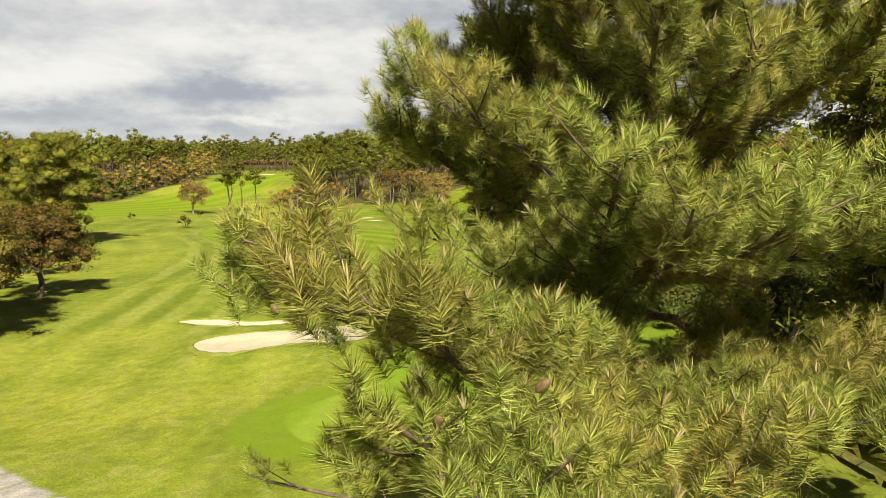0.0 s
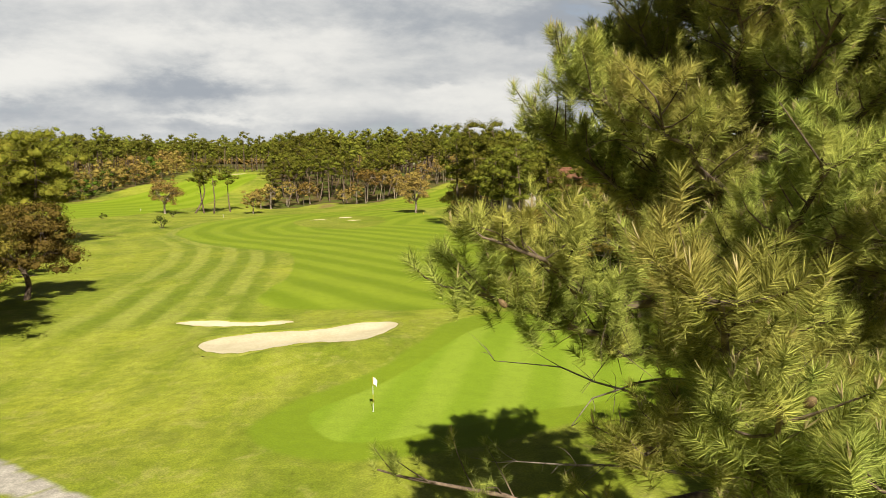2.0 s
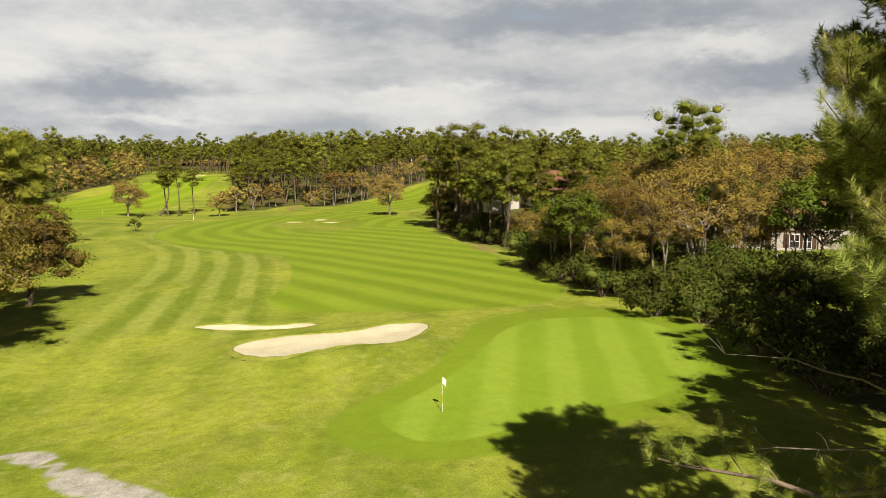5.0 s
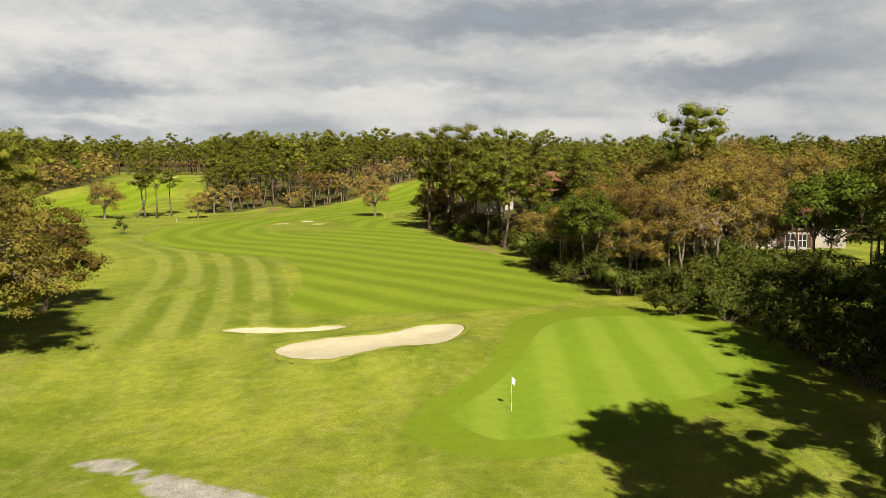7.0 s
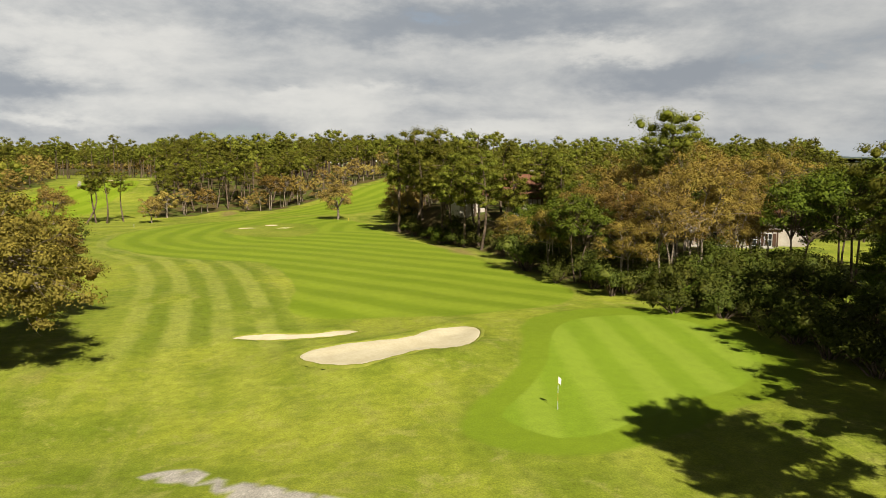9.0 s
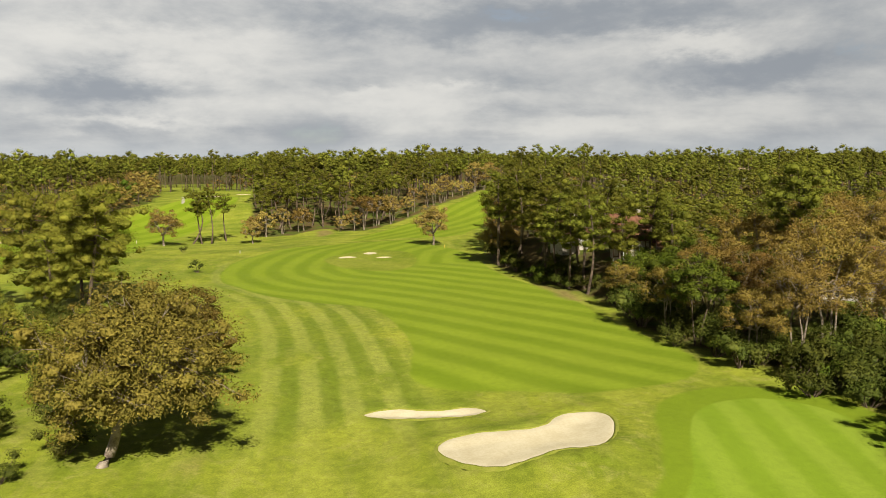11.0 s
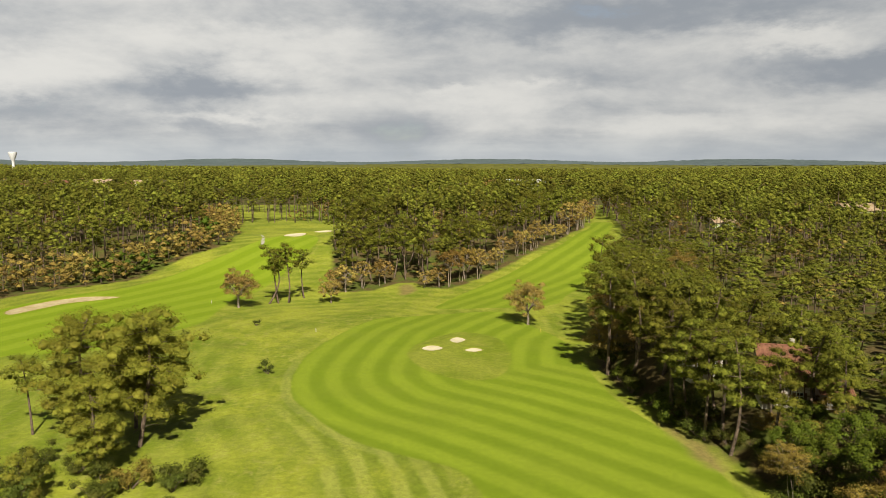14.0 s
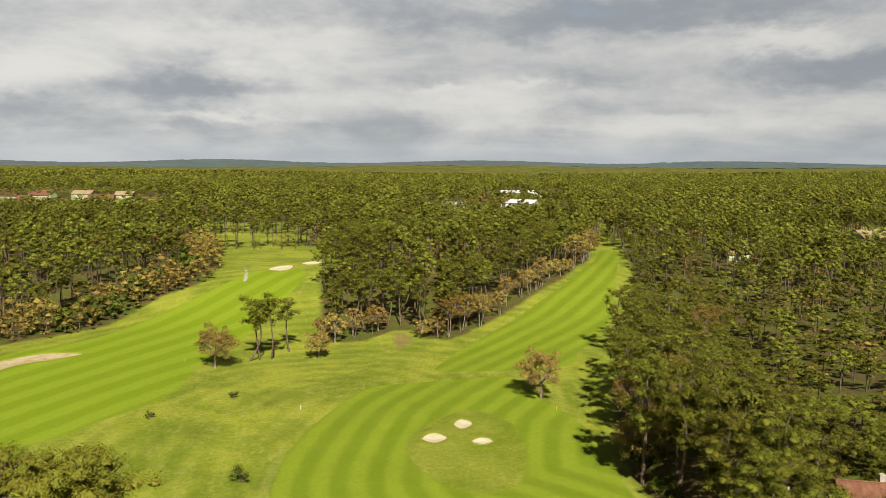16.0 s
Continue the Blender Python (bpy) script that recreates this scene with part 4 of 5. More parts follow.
# wood's edge along the right of the hole
for x, y, kind, s in ((19.5, 80, 1, 0.85), (23.5, 77.5, 0, 1.0), (29.5, 81, 0, 1.2), (26, 88, 1, 1.1), (34, 91, 0, 1.2), (40, 100, 1, 1.3), (46, 107, 0, 1.3), (61, 124, 0, 1.35), (50, 114, 0, 1.3), (43, 113, 1, 1.3), (33, 104, 0, 1.25), (68, 125, 1, 1.5), (75, 121, 0, 1.3), (40, 86, 0, 0.95), (47, 91, 1, 1.1), (35.5, 82, 1, 1.0), (16.5, 96, 1, 0.9), (22, 96, 0, 1.0)):
    taken.append((x, y))
    tree("russet_tree", RUSSETS[kind], x, y, (x * 71 + y * 13) % 360, s, RUSSET, "tree", "russet trees at the wood's edge")
for x, y, s in ((17.5, 89.5, 1.0), (44, 70, 1.35), (40.5, 75, 1.2), (20.5, 112.5, 0.75), (28, 94, 1.0), (38, 92, 1.2), (42.5, 97, 1.1), (24, 104, 1.1), (34, 55, 0.8), (47, 62, 1.3), (53.5, 82, 1.25), (53, 66, 1.3)):
    taken.append((x, y))
    tree("green_tree", GREENS[0], x, y, (x * 91) % 360, s, "fresh green leafy tree at the wood's edge", "tree", "green trees")
shrubs_before = ((19, 68), (23, 70), (21, 74), (17, 84), (15, 90), (14.5, 101), (15, 106), (17, 98), (22, 64), (22, 58), (21.5, 53), (21, 48), (20.5, 43), (25, 66), (26, 60), (25, 54), (25, 47), (26, 41), (30, 66), (31, 50), (30, 44), (13.5, 134), (12, 141), (10.5, 149), (9.5, 156), (15, 138), (13, 147), (8.8, 163), (9, 172), (11, 180), (17, 130), (19, 124), (21, 117), (19, 110))
shrubs_under = ((20, 104), (20, 80), (23, 79), (26, 73), (28, 76), (17, 79), (19, 86), (22, 82), (25, 81), (29, 82), (32, 79), (33, 73), (35, 78), (27, 68), (34, 66), (38, 72), (21, 90), (18, 94), (24, 90), (29, 88), (36, 84), (40, 78), (23, 67), (25, 71), (28, 64), (30, 70), (28, 57), (32, 62), (36, 68), (27, 50), (33, 56), (36, 62), (40, 70))
for x, y in shrubs_before + shrubs_under:
    random.seed(int(x * 10 + y * 100))
    k = random.choice((0, 0, 1, 1, 2))
    tree("shrub", BUSHES[k], x + random.uniform(-0.6, 0.6), y, random.uniform(0, 360), random.uniform(1.1, 1.8), "dense dark green shrub under the trees" if k < 2 else "fresh green shrub under the trees", "shrub", "shrubs at the wood's edge", names=("stem", "crown"))
for x, y, k, s in ((13.5, 19, 0, 0.95), (19, 26, 1, 1.0), (24, 33, 2, 1.0), (27, 42, 0, 0.95), (30, 52, 1, 0.9), (10, 8, 2, 0.9), (17, 18, 2, 1.0), (16.5, 23.5, 1, 0.95), (21.5, 30, 0, 1.0), (23, 38, 2, 0.95), (25, 27, 2, 1.0), (28, 35, 1, 1.0), (14.5, 13, 1, 0.95), (30, 45, 2, 0.95), (39, 45, 0, 0.95), (44, 52, 1, 0.95), (36, 37, 2, 1.0), (49, 50, 2, 0.9), (52, 59, 0, 0.9), (57, 66, 1, 0.9), (46, 42, 1, 1.0)):
    taken.append((x, y))
    tree("pine_tree", NEAR_PINES[k], x, y, x * 47 % 360, s, PINE, "tree", "pines beside the green")
tall_pine = pine_meshes(24, 24.3, 4.0, 11.5, 110, 120, 0.27, 0.4, NEEDLES, 1.3)
tree("pine_tree", tall_pine, 36.0, 97.0, 200, 1.0, "taller round-headed pine above the wood's edge")
for x, y, k, s in ((15.5, 127.0, 0, 0.86), (20.0, 124.5, 1, 0.78), (24.0, 130.0, 0, 0.7), (14.0, 133.0, 1, 0.8), (12.5, 143.0, 2, 0.84), (18.5, 139.5, 1, 0.82), (28.5, 128.5, 2, 0.8), (32.5, 131.0, 0, 0.82), (17.0, 133.5, 2, 0.84), (30.0, 124.0, 1, 0.8), (14.0, 139.0, 0, 0.86), (36.0, 136.0, 2, 0.8)):
    taken.append((x, y))
    tree("pine_tree", NEAR_PINES[k], x, y, x * 67 % 360, s, PINE, "tree", "pines before the timbered house")
for x, y, k, s in ((17, 112, 0, 0.7), (20, 118, 1, 0.75), (24, 122, 0, 0.6), (22, 128, 0, 0.5), (27, 127, 1, 0.65), (30, 133, 0, 0.55), (33, 130, 0, 0.65), (27, 135, 0, 0.6), (36, 134, 1, 0.6), (28, 118, 1, 0.8)):
    taken.append((x, y))
    if k:
        tree("green_tree", GREENS[0], x, y, (x * 91) % 360, s, "fresh green leafy tree at the wood's edge", "tree", "green trees")
    else:
        tree("russet_tree", RUSSETS[1], x, y, (x * 71) % 360, s, RUSSET, "tree", "russet trees at the wood's edge")
random.seed(7)
wood_count = 0
for _ in range(6000):
    x, y = random.uniform(8, 110), random.uniform(98, 400)
    d = depth_at(x, y, RIGHT_EDGE)
    if d < 1.5 or d > 32 or not clear_of_houses(x, y) or not free(x, y, 5.0 if d < 10 else 6.4):
        continue
    if y < 112 and x < 30:
        continue
    if random.random() < 0.07:
        tree("russet_tree", random.choice(RUSSETS), x, y, random.uniform(0, 360), random.uniform(0.9, 1.2), "russet tree among the pines", "tree", "trees of the right wood")
    else:
        tree("pine_tree", random.choice(NEAR_PINES if y < 175 else PINES), x, y, random.uniform(0, 360), random.uniform(0.82, 1.06) * (1 if y < 300 else 0.85) * (1.02 - 0.40 * smoothstep(16, 50, x)) * (1.05 if y < 175 else 1.0), PINE, "tree", "trees of the right wood")
    wood_count += 1
    if wood_count >= 165:
        break
# middle wood: russet trees in front of pines
random.seed(9)
mid_edge = curve([(-60, 277), (-47, 279), (-40, 284), (-29, 276), (-19, 273), (-4, 291), (9, 306), (29, 334), (50, 373), (60, 408)])
for i in range(0, len(mid_edge) - 1):
    x, y = mid_edge[i] + np.array([random.uniform(-2.0, 1.5), random.uniform(0.0, 6.0)])
    if -39 < x < -31:
        continue
    if random.random() < 0.92 and free(x, y, 3.4):
        tree("russet_tree", random.choice(FAR_RUSSETS), x, y, random.uniform(0, 360), random.uniform(0.7, 1.25), "russet tree with pale stems before the pines", "tree", "russet trees of the middle wood")
mid_count = 0
for _ in range(4000):
    x, y = random.uniform(-72, 62), random.uniform(274, 400)
    d = depth_at(x, y, MID_EDGE)
    if d < 1.5 or d > 26 or not free(x, y, 5.2):
        continue
    tree("pine_tree", random.choice(PINES), x, y, random.uniform(0, 360), random.uniform(0.78, 1.0), PINE, "tree", "pines of the middle wood")
    mid_count += 1
    if mid_count > 85:
        break

# ---- far woods, one joined mesh ----


def far_template(seed, high, spread, depth, count, per, size, form=None, heart=0.66):
    rng = np.random.default_rng(seed)
    centres, radii = [], []
    for i in range(count):
        u = (i + 0.5) / count
        ang, r = i * 2.4, spread * math.sqrt(rng.uniform(0.02, 0.95)) * math.sqrt(max(0.1, math.sin(math.pi * min(0.95, 0.3 + 0.65 * u))))
        centres.append((r * math.cos(ang), r * math.sin(ang), high - depth + depth * 0.85 * u))
        radii.append(rng.uniform(0.34, 0.54) * spread * (1.0 if count < 10 else 0.84))
    v, f, nrm = clumps(rng, np.array(centres), np.array(radii), per, size, size * 0.55, 0.66, 0.6, heart, form)
    return v, f, nrm


def trunk_template(high):
    v, f = tube([(0, 0, -0.5), (0.1, 0, high * 0.5), (0.2, 0.1, high * 0.9)], [0.24, 0.18, 0.06], 4)
    side = v * np.array([1, 1, 0])
    return v, np.concatenate([f[:, [0, 1, 2]], f[:, [0, 2, 3]]]), side / (np.linalg.norm(side, axis=1)[:, None] + 1e-9)


def scatter_far(name, places, templates, mats, pick, label):
    """All far trees in one mesh; templates: (verts, faces, material index) lists."""
    V, F, Mi, Nn, base = [], [], [], [], 0
    for (x, y, s, a), k in zip(places, pick):
        for v, f, nrm, mi in templates[k]:
            c, sn = math.cos(a), math.sin(a)
            w = np.empty_like(v)
            wide = max(s, 0.85)
            w[:, 0] = (v[:, 0] * c - v[:, 1] * sn) * wide + x
            w[:, 1] = (v[:, 0] * sn + v[:, 1] * c) * wide + y
            w[:, 2] = v[:, 2] * s
            Nn.append(np.column_stack([nrm[:, 0] * c - nrm[:, 1] * sn, nrm[:, 0] * sn + nrm[:, 1] * c, nrm[:, 2]]))
            V.append(w)
            F.append(f + base)
            Mi.append(np.full(len(f), mi))
            base += len(v)
    V = np.concatenate(V)
    sizes = [sum(len(t[0]) for t in templates[k]) for k in pick]
    P = np.array(places)
    V[:, 2] += np.repeat(land(P[:, 0], P[:, 1]) - 0.85 * bank(P[:, 0], P[:, 1]), sizes)
    tone = np.repeat(np.random.default_rng(3).random(len(places)), sizes)
    ob = new(name, fast_mesh(name, V, np.concatenate(F), mats, np.concatenate(Mi), True, {"tone": tone}, np.concatenate(Nn)))
    return tagged(ob, label, "woodland", kind="stuff")


CLEARINGS = [(-92, 364, 27, 20), (-135, 470, 48, 24), (-360, 740, 85, 60), (-450, 860, 50, 45), (35, 640, 62, 34), (216, 415, 22, 24), (119, 370, 9, 11), (70, 850, 60, 30)]


LOW_WOOD = [(-330, 660, 110, 130), (-420, 800, 110, 130), (35, 600, 60, 75), (85, 810, 60, 80), (190, 385, 26, 26), (110, 350, 12, 22)]


def in_clearing(x, y):
    return any(((x - a) / p) ** 2 + ((y - b) / q) ** 2 < 1 for a, b, p, q in CLEARINGS)


rng = np.random.default_rng(5)
near_t = [[(*far_template(s, h, sp, dp, 11, 40, 0.56, BLOCK, 0.78), 0), (*trunk_template(h), 2)] for s, h, sp, dp in ((1, 19.5, 3.9, 6.5), (2, 17, 4.3, 5.5), (3, 21, 3.9, 7.5), (10, 16.5, 3.7, 6.0))]
near_t += [[(*far_template(s, h, sp, dp, 14, 34, 0.58, BLOCK, 0.5), 1), (*trunk_template(h * 0.7), 2)] for s, h, sp, dp in ((4, 10.5, 6.4, 9.2), (5, 12, 6.2, 10.5))]
near_t += [[(*far_template(12, 10, 6.0, 9.0, 14, 30, 0.62, BLOCK), 3), (*trunk_template(6), 2)]]
far_t = [[(*far_template(s, h, sp, dp, 5, 5, 1.9, BLOCK, 0.8), 0)] for s, h, sp, dp in ((6, 19, 4.6, 5.0), (7, 17, 5.0, 5.0), (8, 20, 4.6, 6.0))]
far_t += [[(*far_template(9, 12, 5.0, 6.0, 5, 5, 1.8, BLOCK, 0.8), 1)]]
plain_t = [[(*far_template(s, h, sp, dp, 2, 0, 1.0, BLOCK), 0)] for s, h, sp, dp in ((16, 19, 8.5, 5.0), (17, 17, 9.5, 5.0))]


def sow(step, x0, x1, y0, y1, keep):
    places = []
    xs, ys = np.arange(x0, x1, step), np.arange(y0, y1, step)
    for y in ys:
        for x in xs:
            a, b = x + rng.uniform(-0.45, 0.45) * step, y + rng.uniform(-0.45, 0.45) * step
            if keep(a, b):
                low = 0.55 if any(((a - p) / m) ** 2 + ((b - q) / n) ** 2 < 1 for p, q, m, n in LOW_WOOD) else 1.0
                size = rng.uniform(0.68, 1.2) * low * (1 - 0.4 * smoothstep(16, 50, a) * smoothstep(330, 250, b))
                places.append((a, b, size, rng.uniform(0, 6.28)))
    return places


def seen_from_walk(x, y):
    """Inside the wedge that the flight looks over."""
    return abs(math.degrees(math.atan2(x + 30, y + 40)) + 0) < 40


def near_keep(x, y):
    if not seen_from_walk(x, y) or in_clearing(x, y) or not clear_of_houses(x, y):
        return False
    if y < 112 and 0 < x < 78:
        return False
    if any((a - x) ** 2 + (b - y) ** 2 < 16 for a, b in taken):
        return False
    return max(depth_at(x, y, w) for w in (RIGHT_EDGE, MID_EDGE, LEFT_EDGE)) > 2.0 or (y > 420 and y < 520)


near_places = sow(7.4, -330, 330, 20, 520, near_keep)
P = np.array(near_places)
edge_left = inside(P[:, 0], P[:, 1], WOOD_LEFT)
pick = [6 if 0 < e < 16 and rng.random() < 0.16 else int(rng.integers(4, 6)) if (0 < e < 15) or rng.random() < 0.05 else int(rng.integers(0, 4)) for e in edge_left]
scatter_far("pine_wood", near_places, near_t, [FAR_NEEDLES, FAR_BROWN, BARK, FAR_GREEN], pick, "dense olive-green pine wood round the course")
far_places = sow(10.2, -900, 900, 520, 1150, lambda x, y: seen_from_walk(x, y) and not in_clearing(x, y))
pick = [3 if rng.random() < 0.06 else int(rng.integers(0, 3)) for _ in far_places]
scatter_far("distant_pine_wood", far_places, far_t, [FAR_NEEDLES, FAR_BROWN], pick, "endless pine wood towards the hills")
plain_places = sow(15.0, -1700, 1700, 1150, 2100, lambda x, y: seen_from_walk(x, y))
pick = [int(rng.integers(0, 2)) for _ in plain_places]
scatter_far("plain_pine_wood", plain_places, plain_t, [FAR_NEEDLES], pick, "olive pine wood over the far plain")
print("trees", wood_count, mid_count, len(near_places), len(far_places))

# canopy of the farthest woods as one rolling sheet
def canopy(name, ys, mat, label):
    CX, CY = np.meshgrid(np.arange(-4400, 4401, 30.0), ys)
    cz = land(CX.ravel(), CY.ravel()) + 12 + 6 * rng.random(CX.size)
    ids = np.arange(CX.size).reshape(CX.shape)
    me = fast_mesh(name, np.column_stack([CX.ravel() + rng.uniform(-10, 10, CX.size), CY.ravel(), cz]),
                   np.stack([ids[:-1, :-1], ids[:-1, 1:], ids[1:, 1:], ids[1:, :-1]], -1).reshape(-1, 4), [mat])
    tagged(new(name, me), label, "hills", kind="structure")


canopy("backdrop_woods", np.arange(2080, 3605, 25.0), PLAIN, "olive-green wooded plain far away")
canopy("backdrop_hills", np.arange(3600, 4900, 60.0), HILLS, "wooded hills on the horizon with blue-green haze painted in")

# ---- the pine beside the flight's start ----


def part(name, me, parent, label=""):
    ob = new(name, me)
    ob.parent = parent
    return tagged(ob, label)


def shoots(rng, at, axis, needles, length, width):
    """Brushes of long needles, one round each shoot."""
    n = len(at)
    axis = axis / np.linalg.norm(axis, axis=1)[:, None]
    c, a = np.repeat(at, needles, 0), np.repeat(axis, needles, 0)
    k = rng.uniform(0, 1, n * needles)[:, None]
    side = unit(rng, n * needles)
    side -= a * (side * a).sum(1)[:, None]
    side /= np.linalg.norm(side, axis=1)[:, None] + 1e-9
    k = k ** 0.7
    base = c + a * (k - 0.9) * 0.36
    d = a * (0.16 + 0.80 * k) + side * (1.1 - 0.42 * k) + 0.08 * unit(rng, n * needles)
    d[:, 2] -= 0.04
    d /= np.linalg.norm(d, axis=1)[:, None]
    across = np.cross(d, unit(rng, n * needles))
    across /= np.linalg.norm(across, axis=1)[:, None] + 1e-9
    ln = length * rng.uniform(0.75, 1.15, n * needles)[:, None]
    soft = side * 0.75 + a * 0.4 + np.array([0, -0.12, 0.25]) + 0.35 * unit(rng, n * needles)
    soft -= d * (soft * d).sum(1)[:, None] * 0.7
    soft /= np.linalg.norm(soft, axis=1)[:, None] + 1e-9
    face = np.cross(across, d)
    across = np.where(((face * soft).sum(1) < 0)[:, None], -across, across)
    v = np.stack([base - across * width * 0.5, base + across * width * 0.5, base + d * ln], 1).reshape(-1, 3)
    return v, np.arange(len(v)).reshape(-1, 3), np.repeat(soft, 3, 0)


def brush_mesh(rng, at, axis, needles):
    v, f, nrm = shoots(rng, at, axis, needles, 0.24, 0.0075 if needles > 55 else 0.028)
    return fast_mesh("needle_spray", v, f, [NEAR_NEEDLES], smooth=True, normals=nrm)


def near_pine():
    rng = np.random.default_rng(77)
    foot = np.array([3.55, 14.6, 0.0])
    z0 = float(land(foot[0], foot[1]))
    pine = new("pine_tree")
    pine.matrix_basis = Matrix.Translation((foot[0], foot[1], z0))
    tagged(pine, "large maritime pine with long bright green needles and low boughs", "tree")
    heights = np.linspace(-0.4, 24.0, 14)
    spine = np.column_stack([0.12 * np.sin(heights * 0.5), 0.10 * np.cos(heights * 0.42) - 0.1, heights])
    part("trunk", fast_mesh("trunk", *tube(spine, np.interp(heights, [-1, 8, 15, 24], [0.36, 0.28, 0.22, 0.05]), 12), [BARK], smooth=True), pine)

    def on_trunk(h):
        return np.array([np.interp(h, heights, spine[:, i]) for i in range(3)])

    # boughs: height on the trunk, tip in the world, number of twigs, needles to a shoot
    low_boughs = ((10.2, (0.6, 6.0, 11.6), 34, 80), (10.6, (2.2, 6.6, 11.4), 34, 80), (10.4, (3.8, 7.2, 11.6), 34, 75), (10.8, (-0.8, 7.4, 12.3), 34, 75), (8.2, (-4.2, 14.6, 9.0), 8, 60), (11.0, (1.4, 5.6, 12.5), 40, 80), (12.6, (7.0, 10.6, 12.6), 26, 60), (11.2, (2.6, 6.2, 12.7), 40, 80), (11.3, (4.0, 7.0, 12.8), 36, 75), (11.3, (0.5, 5.0, 12.9), 40, 85), (11.5, (5.5, 8.0, 13.0), 30, 70),
                  (11.6, (-0.4, 5.3, 13.6), 34, 85), (12.0, (0.8, 8.0, 13.6), 34, 75), (11.6, (-2.7, 9.9, 13.8), 46, 80), (12.4, (0.6, 11.4, 13.9), 26, 60), (12.8, (2.0, 11.2, 14.0), 26, 60))
    near_boughs = ((11.8, (-0.8, 5.7, 14.4), 44, 85), (13.0, (-0.6, 12.4, 14.4), 24, 60), (12.4, (-2.4, 9.0, 14.6), 34, 80), (13.6, (5.8, 9.4, 14.8), 32, 70), (13.2, (3.0, 8.6, 15.0), 30, 75), (13.4, (4.3, 8.4, 15.0), 32, 75), (13.4, (1.8, 8.7, 15.6), 36, 80),
                   (14.0, (8.6, 13.4, 15.6), 30, 50), (13.6, (-1.0, 13.2, 16.2), 40, 75), (14.4, (0.4, 10.8, 16.5), 32, 75), (14.0, (-0.5, 11.8, 16.8), 36, 75), (15.0, (8.0, 16.8, 17.0), 28, 35))
    middle_boughs = ((15.2, (4.2, 9.7, 17.1), 34, 65), (15.4, (6.0, 10.2, 17.2), 34, 65), (15.0, (-0.2, 14.6, 17.4), 30, 65), (16.0, (0.6, 16.4, 17.6), 28, 60), (16.0, (5.2, 19.6, 18.0), 28, 35), (15.8, (3.2, 10.4, 18.2), 36, 65), (15.2, (0.9, 13.6, 18.3), 34, 65),
                     (15.6, (1.8, 11.4, 18.6), 36, 65), (16.8, (7.2, 12.4, 18.6), 32, 55), (17.0, (2.2, 17.8, 18.6), 28, 35), (17.0, (9.4, 13.6, 18.6), 30, 50), (16.4, (5.2, 11.2, 19.2), 34, 60))
    upper_boughs = ((18.5, (9.0, 17.0, 20.2), 32, 40), (17.5, (2.2, 12.0, 20.4), 34, 50), (18.0, (5.6, 18.8, 20.6), 32, 40), (18.4, (4.0, 11.6, 20.9), 34, 50), (18.0, (6.4, 13.2, 21.0), 30, 45), (18.6, (3.0, 18.6, 21.0), 26, 35), (19.0, (8.2, 14.8, 22.0), 32, 40),
                    (19.5, (2.0, 14.2, 22.4), 30, 40), (19.0, (7.4, 18.4, 22.4), 32, 40), (20.5, (4.6, 13.6, 23.6), 28, 40), (20.5, (6.4, 16.2, 24.6), 32, 40), (22.0, (3.6, 14.6, 25.0), 26, 40))
    # the rest of the domed crown, above and behind
    crown_boughs = []
    for i in range(34):
        u = (i + 0.5) / 34
        h = 13.2 + 8.6 * u
        up = min(24.6, h + 1.2 + 1.2 * rng.random())
        ang = i * 2.399
        r = 5.7 * math.sqrt(max(0.05, 1 - ((up - 16.8) / 8.4) ** 2)) * rng.uniform(0.82, 1.0) * (1 - 0.42 * max(0.0, 0.69 * math.sin(ang) - 0.72 * math.cos(ang)))
        if math.sin(ang) < -0.35 and up < 19.5:
            continue
        crown_boughs.append((h, (foot[0] + r * math.cos(ang), foot[1] + r * math.sin(ang), up), 32, 40))
    for start, tip, twigs, needles in low_boughs + near_boughs + middle_boughs + upper_boughs + tuple(crown_boughs):
        if needles < 55:
            needles, twigs = 36, int(twigs * 1.25)
        else:
            needles = int(needles * 2.1)
        a, b = on_trunk(start), np.array(tip) - np.array([foot[0], foot[1], z0])
        reach = np.linalg.norm(b - a)
        s = np.linspace(0, 1, 9)[:, None]
        path = a * (1 - s) + b * s
        path[:, 2] += -0.10 * reach * np.sin(s[:, 0] * math.pi) * (0.6 if b[2] - a[2] > 1 else 1.0)
        path[1:-1] += rng.normal(0, 0.02 * reach, (7, 3))
        woods = [tube(path, np.linspace(0.10, 0.018, 9) * min(1.2, reach / 7 + 0.2), 7)]
        at, axis, bud_at, bud_axis = [], [], [], []
        along = (b - a) / reach
        lateral = np.cross(along, (0, 0, 1.0))
        lateral /= np.linalg.norm(lateral)
        for i in range(twigs):
            u = 0.22 + 0.78 * (i + rng.uniform(0, 1)) / twigs
            p = np.array([np.interp(u, s[:, 0], path[:, k]) for k in range(3)])
            sgn = 1 if i % 2 else -1
            d = along * rng.uniform(0.3, 0.9) + lateral * sgn * rng.uniform(0.2, 1.0) + np.array([0, 0, rng.uniform(-0.05, 0.75)])
            d /= np.linalg.norm(d)
            ln = rng.uniform(0.5, 1.35) * (1.25 - 0.5 * u)
            q = p + d * ln + np.array([0, 0, 0.22 * ln])
            tw = limb(rng, p, q, -0.06, 4)
            woods.append(tube(tw, np.linspace(0.020, 0.007, 4), 4))
            many = (4 if needles > 55 else 6) + int(rng.integers(0, 2))
